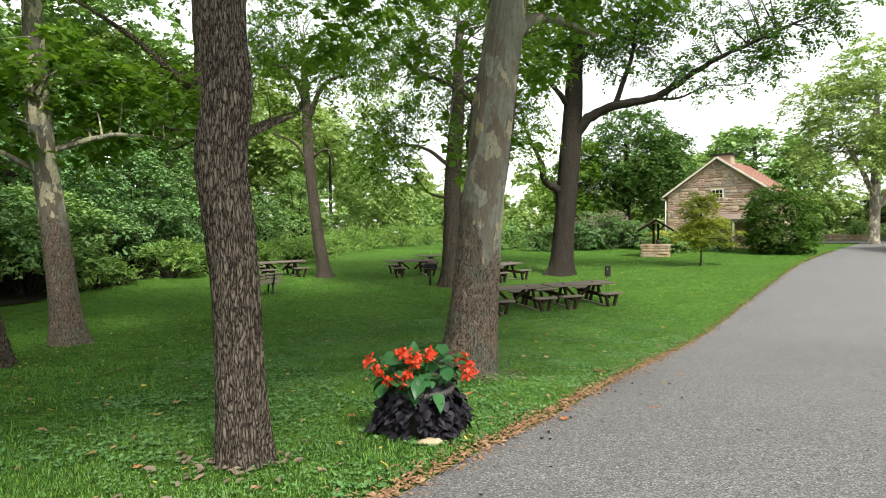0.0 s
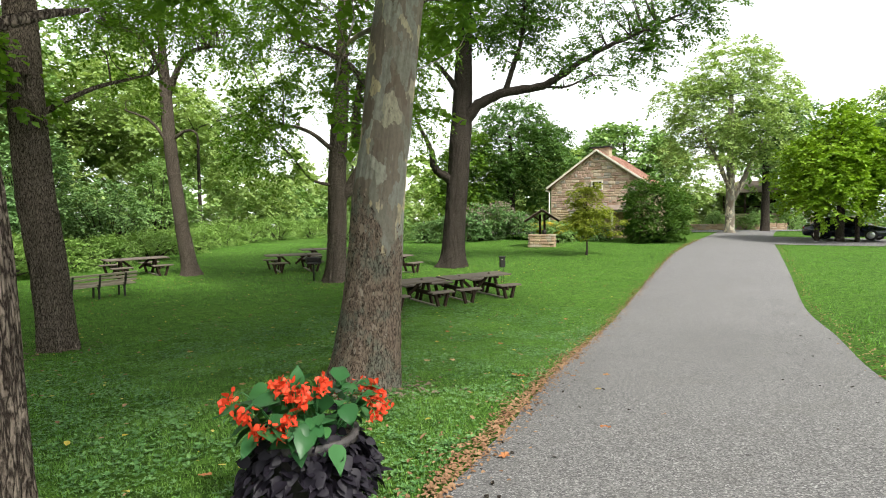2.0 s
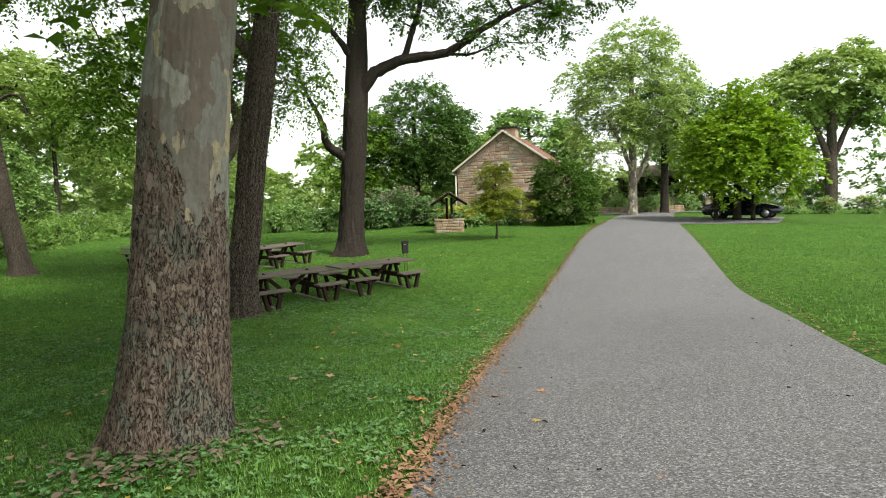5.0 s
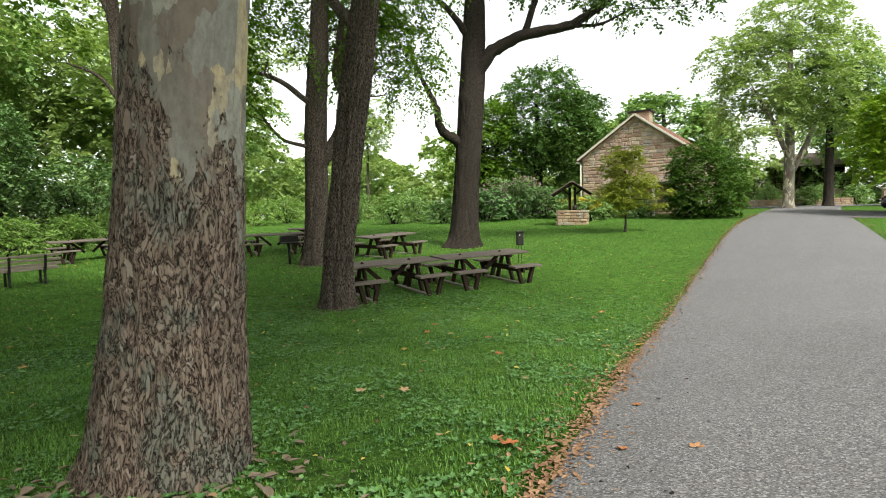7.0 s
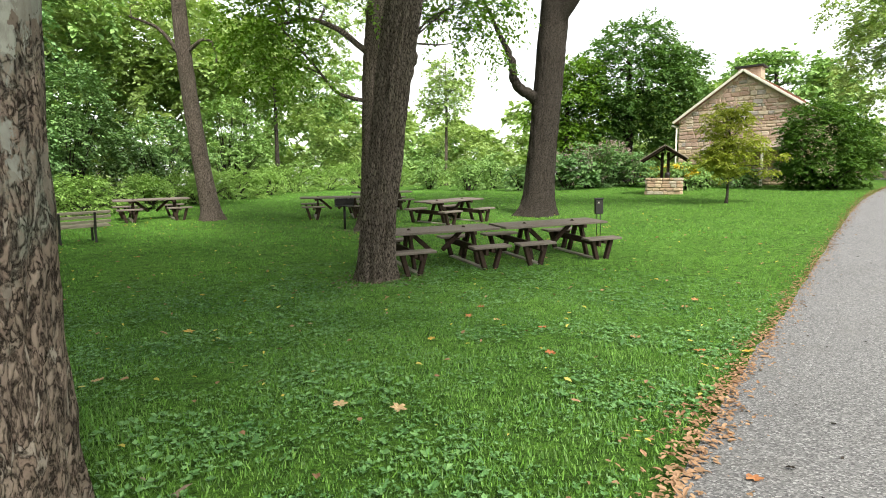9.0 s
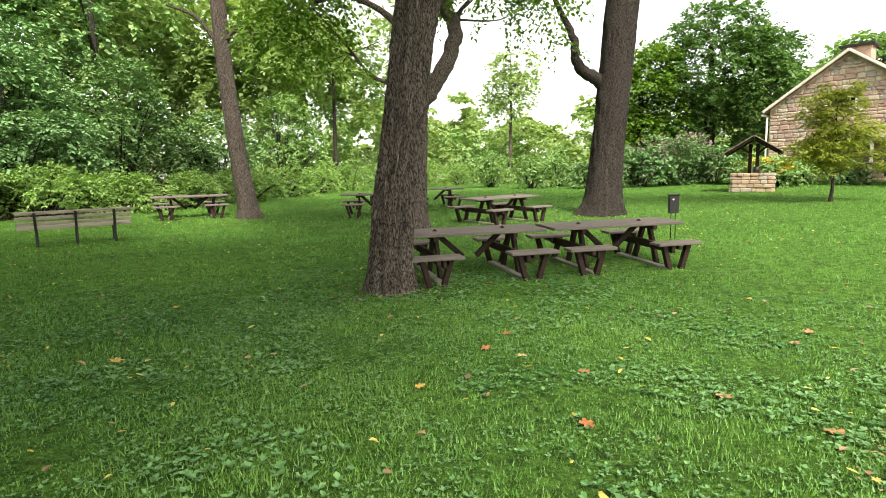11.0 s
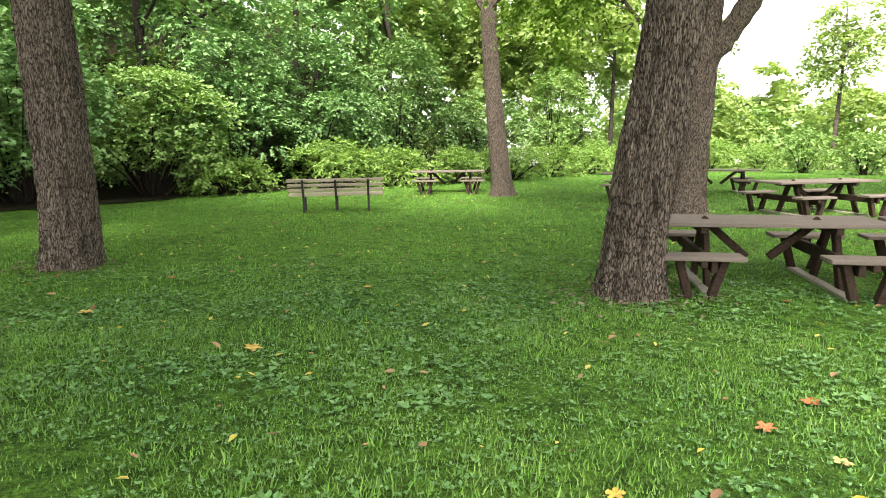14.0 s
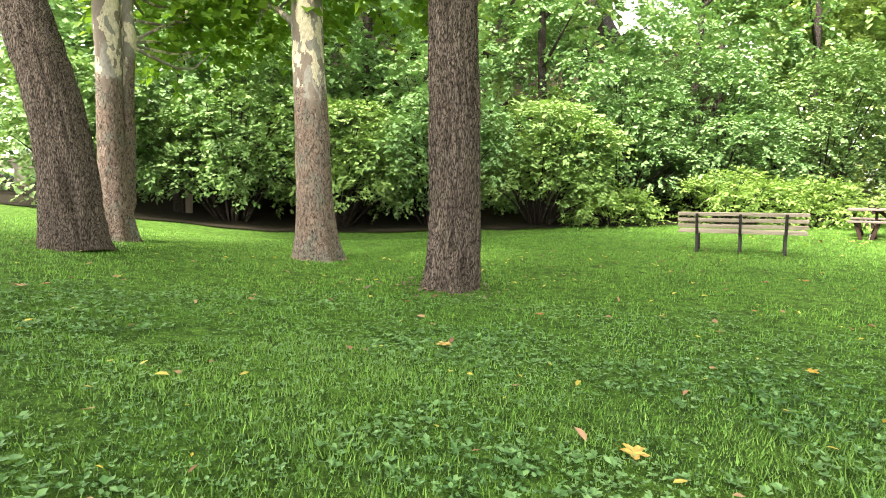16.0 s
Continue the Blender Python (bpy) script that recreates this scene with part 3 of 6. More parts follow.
tree("slim sycamore with mottled tan and brown peeling bark",
     [foot(-8.35, 12.88, 0.37), (-8.44, 12.83, 0.22, 0.30), (-8.56, 12.78, 1.62, 0.272), (-8.75, 12.7, 3.49, 0.25), (-8.9, 12.7, 6.0, 0.2), (-9.0, 12.8, 9.5, 0.1)],
     [[(-8.75, 12.7, 3.4, 0.07), (-7.6, 13.3, 3.9, 0.05), (-6.4, 13.9, 3.9, 0.02)], [(-8.7, 12.7, 2.9, 0.07), (-9.8, 12.2, 3.6, 0.045), (-11.0, 12.0, 3.6, 0.02)]],
     [(-6.6, 13.8, 4.3, 1.4, 1.3, 1.0), (-7.6, 12.2, 4.9, 1.4, 1.3, 1.0), (-10.6, 12.2, 4.0, 1.6, 1.4, 1.2), (-9.3, 13.8, 4.9, 1.8, 1.5, 1.3), (-8.9, 12.7, 9.0, 2.4, 2.4, 1.6)],
     BARK_SLIM, LEAF_SYC, 13, count=1700, leaflets=5, size=0.20, slim=0.46, spray=0.45, droop=0.3, sides=56, step=0.06, ridge=0.03, flare=0.25)
tree("dark furrowed trunk that leans over the grass",
     [foot(-7.62, 9.53, 0.39), (-7.78, 9.42, 0.51, 0.345), (-7.97, 9.18, 1.65, 0.322), (-8.2, 8.82, 2.78, 0.312), (-8.9, 7.9, 5.5, 0.25), (-9.6, 7.0, 9.0, 0.14)],
     [[(-8.6, 8.2, 4.4, 0.12), (-9.8, 8.9, 5.4, 0.07), (-11.2, 9.4, 6.0, 0.03)]],
     [(-9.4, 7.6, 8.6, 2.4, 2.4, 1.6), (-11.0, 9.2, 5.4, 1.6, 1.4, 1.0)],
     BARK_GREY, LEAF_WALNUT, 14, count=1000, sides=72, step=0.04, ridge=0.14, cells=18, flare=0.15)
tree("two-stemmed sycamore with flaking pinkish brown bark",
     [foot(-9.28, 9.78, 0.27), (-9.38, 9.7, 0.56, 0.215), (-9.57, 9.64, 2.4, 0.198), (-9.68, 9.59, 3.32, 0.195), (-9.9, 9.5, 6.0, 0.15), (-10.1, 9.5, 9.0, 0.08)],
     [[(-9.45, 9.86, -0.4, 0.12), (-9.53, 9.91, 0.58, 0.115), (-9.74, 9.89, 2.46, 0.115), (-9.9, 9.95, 5.0, 0.09), (-10.2, 10.3, 7.5, 0.04)]],
     [(-9.9, 9.8, 8.0, 2.0, 2.0, 1.6), (-11.8, 10.6, 4.2, 1.6, 1.4, 1.2)],
     BARK_SLIM, LEAF_SYC, 15, count=1000, leaflets=5, size=0.2, slim=0.46, sides=48, step=0.06, ridge=0.03, flare=0.25)
tree("large sycamore with scaly brown bark peeling to tan above",
     [foot(0.36, 8.88, 0.44), (0.42, 8.86, 0.0, 0.405), (0.49, 8.85, 0.8, 0.352), (0.57, 8.83, 1.85, 0.322), (0.68, 8.83, 2.75, 0.308), (0.78, 8.85, 3.7, 0.30), (1.0, 8.95, 5.4, 0.28), (1.25, 9.1, 8.5, 0.2), (1.3, 9.2, 11.5, 0.1)],
     [[(0.95, 8.9, 4.6, 0.12), (1.6, 9.3, 5.1, 0.08), (2.6, 9.9, 5.0, 0.03)], [(0.95, 8.95, 5.2, 0.09), (0.0, 9.6, 5.9, 0.05), (-1.0, 10.3, 6.0, 0.025)], [(0.9, 8.9, 3.95, 0.05), (1.1, 9.4, 3.7, 0.02), (1.15, 9.8, 3.1, 0.009)], [(0.85, 8.95, 4.2, 0.05), (0.25, 9.9, 4.1, 0.025), (0.1, 10.2, 3.6, 0.01)]],
     [(1.15, 9.9, 3.0, 0.32, 0.34, 0.55), (0.1, 10.3, 3.6, 0.5, 0.5, 0.5), (-0.2, 9.7, 4.5, 0.65, 0.55, 0.5), (2.4, 10.0, 5.3, 1.4, 1.2, 0.8), (-1.0, 10.4, 5.3, 1.3, 1.2, 0.8), (1.2, 9.2, 9.6, 4, 4, 2.4)],
     # The canopy lobes here are added, unseen, to shade lawn and drive.
     BARK_SYC, LEAF_SYC, 16, canopy=[(1.4, 8.6, 10.5, 5.5, 5, 1.8), (3.0, 5.0, 9.5, 3.5, 3.5, 1.4), (5.6, 11.2, 10.2, 3.4, 3.4, 1.4)], count=1500, leaflets=5, size=0.17, slim=0.46, spray=0.4, droop=0.5, sides=104, step=0.03, ridge=0.06, cells=22, flare=0.16)
tree("walnut tree with deeply furrowed grey bark beside the picnic tables",
     [foot(1.12, 16.42, 0.30), (1.16, 16.45, 0.3, 0.275), (1.28, 16.47, 1.2, 0.27), (1.45, 16.52, 2.6, 0.275), (1.66, 16.6, 4.0, 0.28), (2.0, 16.8, 6.5, 0.2), (2.3, 17.0, 10.0, 0.1)],
     [[(1.7, 16.6, 4.4, 0.13), (0.6, 17.2, 5.8, 0.08), (-0.8, 17.8, 6.6, 0.03)]],
     [(2.2, 17.0, 9.6, 2.6, 2.6, 1.8), (-0.6, 17.8, 6.7, 1.4, 1.3, 0.8), (0.4, 16.7, 6.0, 1.0, 0.9, 0.8), (2.7, 16.9, 6.7, 1.0, 0.9, 0.8)],
     BARK_GREY, LEAF_WALNUT, 17, count=1100, sides=104, step=0.035, ridge=0.15, cells=20, flare=0.25)
tree("big walnut with a curved side limb and drooping leaves",
     [foot(0.28, 22.9, 0.40), (0.33, 22.92, 0.6, 0.34), (0.38, 22.95, 2.4, 0.32), (0.42, 23.0, 4.0, 0.31), (0.6, 23.1, 6.5, 0.26), (0.7, 23.2, 10.0, 0.12)],
     [[(0.45, 22.9, 2.3, 0.2), (0.85, 22.9, 3.0, 0.2), (1.25, 22.95, 3.7, 0.19), (1.38, 23.0, 4.4, 0.175), (1.1, 23.1, 5.2, 0.16), (1.3, 23.3, 7.0, 0.1)],
      [(0.4, 22.9, 4.2, 0.1), (-0.9, 22.5, 5.0, 0.06), (-2.2, 22.2, 4.8, 0.03)], [(0.3, 22.9, 3.0, 0.07), (-0.5, 22.6, 3.2, 0.045), (-1.1, 22.4, 3.9, 0.03), (-1.7, 22.2, 4.6, 0.015)]],
     [(-1.6, 22.1, 3.9, 0.6, 0.55, 0.7), (-2.6, 22.2, 4.1, 0.5, 0.5, 0.6), (1.9, 23.4, 6.3, 1.3, 1.1, 1.0), (2.9, 23.5, 5.0, 0.7, 0.6, 0.5), (-2.0, 22.2, 4.7, 1.0, 0.9, 0.9), (-2.9, 22.4, 5.6, 1.2, 1.0, 0.9), (-1.0, 22.6, 5.9, 1.3, 1.1, 0.9), (2.1, 23.2, 5.5, 0.9, 0.9, 0.7), (3.0, 23.4, 6.3, 1.1, 1.0, 0.9), (0.6, 23.2, 9.0, 4.2, 4, 2.4)],
     BARK_GREY, LEAF_WALNUT, 18, count=2700, leaflets=11, size=0.15, slim=0.28, spray=0.7, droop=0.9, sides=72, step=0.05, ridge=0.14, cells=18, flare=0.3)
tree("tall oak with a long limb reaching out over the grass",
     [foot(5.4, 26.33, 0.60), (5.46, 26.35, 0.6, 0.50), (5.56, 26.38, 1.9, 0.455), (5.68, 26.4, 3.5, 0.455), (5.9, 26.45, 6.2, 0.44), (6.1, 26.6, 10.0, 0.3), (6.3, 26.8, 14.0, 0.12)],
     [[(5.9, 26.3, 5.9, 0.27), (6.6, 26.0, 6.8, 0.23), (7.6, 25.6, 7.23, 0.195), (9.1, 25.05, 7.42, 0.16), (10.0, 24.75, 7.97, 0.137), (11.4, 24.3, 8.85, 0.10), (12.9, 23.8, 9.5, 0.075), (14.6, 23.2, 10.2, 0.04)],
      [(7.6, 25.55, 7.2, 0.13), (7.95, 25.45, 8.35, 0.11), (8.3, 25.4, 9.5, 0.08), (8.4, 25.3, 11.0, 0.04)],
      [(5.45, 26.35, 3.5, 0.21), (4.95, 26.3, 3.75, 0.18), (4.6, 26.3, 4.14, 0.146), (4.5, 26.3, 4.8, 0.113), (4.1, 26.3, 5.6, 0.08), (3.6, 26.2, 6.6, 0.04)],
      [(5.95, 26.4, 7.2, 0.15), (4.6, 26.2, 8.6, 0.09), (3.2, 26.0, 9.6, 0.04)],
      [(9.1, 25.05, 7.42, 0.07), (9.9, 24.5, 7.3, 0.05), (10.9, 24.0, 7.7, 0.025)]],
     [(3.7, 26.2, 6.0, 0.9, 0.8, 0.9), (3.9, 26.2, 4.1, 0.5, 0.5, 0.7), (3.2, 26.0, 9.2, 1.5, 1.3, 1.0), (8.1, 25.4, 9.4, 1.5, 1.3, 1.0), (10.4, 24.6, 8.5, 1.3, 1.1, 0.7), (12.2, 24.0, 9.3, 1.5, 1.2, 0.9), (14.3, 23.3, 9.9, 1.6, 1.3, 1.0), (9.6, 25.0, 10.9, 1.8, 1.5, 1.1), (12.2, 24.2, 11.2, 1.8, 1.4, 1.0), (7.2, 26.0, 10.6, 1.6, 1.4, 1.1), (15.6, 23.0, 10.6, 1.3, 1.1, 0.8), (11.4, 23.9, 7.7, 0.8, 0.7, 0.45), (13.2, 23.4, 8.4, 0.8, 0.7, 0.5), (6.2, 26.7, 12.0, 5, 4.5, 2.6)],
     BARK_DARK, LEAF_OAK, 19, count=5000, leaflets=6, size=0.16, slim=0.33, spray=0.45, droop=0.3, sides=72, step=0.06, ridge=0.09, cells=15, flare=0.25, ntwigs=130)
tree("slender leaning grey tree with bare crooked side branches",
     [foot(-5.25, 25.75, 0.36), (-5.33, 25.77, 0.2, 0.29), (-5.6, 25.8, 2.03, 0.25), (-5.9, 25.85, 4.61, 0.23), (-6.05, 25.9, 7.2, 0.2), (-6.2, 26.0, 9.5, 0.09)],
     [[(-5.98, 25.85, 6.9, 0.15), (-6.3, 25.75, 8.1, 0.12), (-7.04, 25.73, 8.94, 0.09), (-7.9, 25.7, 9.1, 0.05)],
      [(-5.95, 25.85, 6.6, 0.13), (-5.42, 25.75, 7.9, 0.11), (-4.8, 25.7, 8.44, 0.085), (-3.8, 25.67, 8.6, 0.04)],
      [(-5.9, 25.85, 4.9, 0.07), (-5.3, 25.7, 5.3, 0.055), (-4.9, 25.6, 5.2, 0.04), (-4.8, 25.6, 4.6, 0.03)],
      [(-5.92, 25.8, 4.7, 0.07), (-6.5, 25.6, 5.6, 0.055), (-7.4, 25.5, 6.0, 0.03)]],
     [(-4.0, 25.6, 8.9, 1.4, 1.2, 0.9), (-8.0, 25.6, 9.3, 1.5, 1.3, 0.9), (-6.2, 26.0, 10.5, 3.4, 3.0, 1.5), (-7.6, 25.4, 6.9, 0.9, 0.8, 0.5)],
     BARK_GREY, LEAF_WALNUT, 20, count=1500, leaflets=9, size=0.14, slim=0.3, spray=0.6, droop=0.8, sides=48, step=0.07, ridge=0.06, flare=0.25)


# ---- picnic tables, bench and grills ----
def picnic_table(at, group="picnic tables on the lawn", label="heavy weathered brown timber picnic table with four short seats"):
    """A walk-through table: plank top on two A-frames, four short seats on splayed posts, ground skids."""
    base = thing("picnic_table", at, label, "picnic table", group)
    for i in range(5):
        part("plank", boxes(((2.25, 0.148, 0.042), pose(0, (i - 2) * 0.153, 0.67))), WOOD_TABLE, base)
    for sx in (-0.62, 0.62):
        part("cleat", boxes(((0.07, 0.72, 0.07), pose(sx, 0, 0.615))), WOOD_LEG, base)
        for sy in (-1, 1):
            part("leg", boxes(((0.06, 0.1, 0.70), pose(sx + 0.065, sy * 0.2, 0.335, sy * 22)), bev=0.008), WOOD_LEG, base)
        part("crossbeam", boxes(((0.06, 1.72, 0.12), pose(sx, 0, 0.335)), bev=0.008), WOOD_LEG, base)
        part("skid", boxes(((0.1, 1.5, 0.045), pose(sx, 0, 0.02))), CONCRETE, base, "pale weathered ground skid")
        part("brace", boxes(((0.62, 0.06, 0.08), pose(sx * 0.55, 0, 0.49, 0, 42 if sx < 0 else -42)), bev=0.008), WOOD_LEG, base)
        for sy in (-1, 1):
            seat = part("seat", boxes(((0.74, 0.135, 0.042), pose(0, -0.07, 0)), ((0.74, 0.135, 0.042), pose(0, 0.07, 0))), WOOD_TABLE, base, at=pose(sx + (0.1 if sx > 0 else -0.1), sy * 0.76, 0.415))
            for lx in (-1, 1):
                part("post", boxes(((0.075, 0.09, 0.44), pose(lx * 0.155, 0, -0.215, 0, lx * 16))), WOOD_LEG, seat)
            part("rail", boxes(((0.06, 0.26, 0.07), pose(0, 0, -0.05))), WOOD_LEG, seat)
    return base


CONCRETE = two_scale("weathered_skid", (0.24, 0.21, 0.17), (0.33, 0.29, 0.24), (0.40, 0.37, 0.32), 2.0, 40, 0.9)


def set_down(x, y, rz=0):
    """A pose on the ground, tilted with it."""
    c, s = math.cos(radians(rz)), math.sin(radians(rz))
    dx = (gz(x + c, y + s) - gz(x - c, y - s)) / 2
    dy = (gz(x - s, y + c) - gz(x + s, y - c)) / 2
    return pose(x, y, gz(x, y) - 0.008, math.degrees(math.atan(dy)), -math.degrees(math.atan(dx)), rz)


first_table = picnic_table(set_down(2.1, 17.62, 22))
for x, y, rz in [(4.33, 18.47, 20), (2.45, 24.7, 44), (-1.4, 26.5, 14), (-0.1, 29.3, 16), (-7.3, 26.0, 33)]:
    copy_thing(first_table, set_down(x, y, rz))


def park_bench(at):
    """A slatted bench on three iron frames; the backrest is on the -y side."""
    base = thing("park_bench", at, "silvered wooden slat bench on black iron frames", "bench")
    for i in range(4):
        part("seat_slat", boxes(((2.14, 0.084, 0.034), pose(0, -0.16 + i * 0.105, 0.42 - 0.008 * (3 - i)))), WOOD_BENCH, base)
    for i in range(3):
        part("back_slat", boxes(((2.14, 0.034, 0.066), pose(0, -0.245 - 0.030 * i, 0.52 + i * 0.112, 14))), WOOD_BENCH, base)
    for x in (-0.73, 0, 0.73):
        fr = part("iron_frame", boxes(((0.05, 0.05, 0.48), pose(0, -0.19, 0.2, -3)), ((0.05, 0.05, 0.42), pose(0, 0.2, 0.2, 5)), ((0.05, 0.5, 0.045), pose(0, 0.0, 0.385)),
                                      ((0.05, 0.045, 0.42), pose(0, -0.285, 0.55, 14)), ((0.04, 0.2, 0.03), pose(0, -0.12, 0.33, 40))), IRON, base, at=pose(x, 0, 0))
        part("foot", boxes(((0.07, 0.14, 0.03), pose(0, -0.19, -0.03)), ((0.07, 0.14, 0.03), pose(0, 0.2, -0.01))), IRON, fr)
    return base


park_bench(set_down(-6.8, 20.5, 41))


def flat_grill(at):
    base = thing("park_grill", at, "black iron charcoal grill on a single post", "grill")
    part("post", lathe([(0.035, 0), (0.035, 0.66)], 12), IRON, base)
    part("firebox", boxes(((0.5, 0.02, 0.2), pose(0, 0.19, 0.76)), ((0.02, 0.38, 0.2), pose(-0.25, 0, 0.76)), ((0.02, 0.38, 0.2), pose(0.25, 0, 0.76)), ((0.5, 0.38, 0.02), pose(0, 0, 0.665))), IRON, base)
    for i in range(9):
        part("bar", boxes(((0.012, 0.38, 0.012), pose(-0.2 + i * 0.05, -0.02, 0.87)), bev=0), IRON, base)
    part("handle", boxes(((0.02, 0.22, 0.02), pose(0.12, -0.3, 0.87))), IRON, base)
    return base


def box_grill(at):
    base = thing("ash_box", at, "upright black iron box on two thin rods", "grill")
    part("box", boxes(((0.19, 0.12, 0.36), pose(0, 0, 0.74)), bev=0.012), IRON, base)
    part("lid", boxes(((0.22, 0.15, 0.025), pose(0, 0, 0.932))), IRON, base)
    part("tag", boxes(((0.03, 0.006, 0.03), pose(-0.02, -0.068, 0.84)), bev=0), PAINT, base, "small pale metal tag")
    for x in (-0.045, 0.045):
        part("rod", lathe([(0.009, 0), (0.009, 0.58)], 8), IRON, base, at=pose(x, 0, 0))
    return base


flat_grill(set_down(-0.5, 23.05, 10))
box_grill(set_down(6.02, 21.0, 0))


# ---- the wishing well ----
def wishing_well(at):
    rng = random.Random(5)
    base = thing("wishing_well", at, "stone wishing well with a weathered gabled wooden roof", "well")
    part("core", boxes(((1.38, 1.0, 0.74), pose(0, 0, 0.37))), MORTAR, base)
    z = 0.0
    for h in (0.17, 0.15, 0.16, 0.14, 0.14):
        for axis, half, depth in ((0, 0.72, -0.53), (0, 0.72, 0.53), (1, 0.53, -0.72), (1, 0.53, 0.72)):
            u = -half
            while u < half - 0.05:
                w = min(rng.uniform(0.16, 0.4), half - u)
                d = depth + rng.uniform(-0.025, 0.025)
                size = (w - 0.018, 0.13, h - 0.018) if axis == 0 else (0.13, w - 0.018, h - 0.018)
                where = pose(u + w / 2, d, z + h / 2) if axis == 0 else pose(d, u + w / 2, z + h / 2)
                part("stone", boxes((size, where), bev=0.02), STONES[rng.randrange(3)], base)
                u += w
        z += h
    for x, y in ((-0.12, 0.15), (0.14, -0.1)):
        part("post", boxes(((0.13, 0.13, 1.2), pose(x, y, 1.3)), bev=0.012), WOOD_LEG, base)
    for sx in (-1, 1):
        part("strut", boxes(((0.5, 0.07, 0.08), pose(sx * 0.3, 0, 1.66, 0, -sx * 38))), WOOD_LEG, base)
        for k in range(6):
            part("roof_board", boxes(((0.235, 1.45, 0.03), pose(sx * (0.1 + k * 0.17), 0, 2.13 - k * 0.11, 0, sx * 32))), ROOF_WOOD, base)
        for y in (-0.62, 0.62):
            part("rafter", boxes(((1.15, 0.06, 0.09), pose(sx * 0.5, y, 1.80, 0, sx * 33))), WOOD_LEG, base)
    part("bucket", lathe([(0.0, 0.0), (0.1, 0), (0.13, 0.24), (0.115, 0.24), (0.09, 0.02), (0.0, 0.02)], 14), IRON, base, "grey metal bucket", pose(0.13, -0.3, 0.75))
    return base


STONES = [two_scale("stone_tan", (0.40, 0.285, 0.185), (0.48, 0.36, 0.245), (0.53, 0.43, 0.32), 2.0, 30, 0.92, 0, 0.6, 0.01),
          two_scale("stone_rust", (0.33, 0.215, 0.145), (0.40, 0.275, 0.19), (0.46, 0.35, 0.26), 2.0, 30, 0.92, 0, 0.6, 0.01),
          two_scale("stone_grey", (0.34, 0.28, 0.215), (0.42, 0.35, 0.275), (0.48, 0.42, 0.345), 2.0, 30, 0.92, 0, 0.6, 0.01)]
wishing_well(pose(12.3, 33.3, gz(12.3, 33.3) - 0.04, 0, 0, -22))


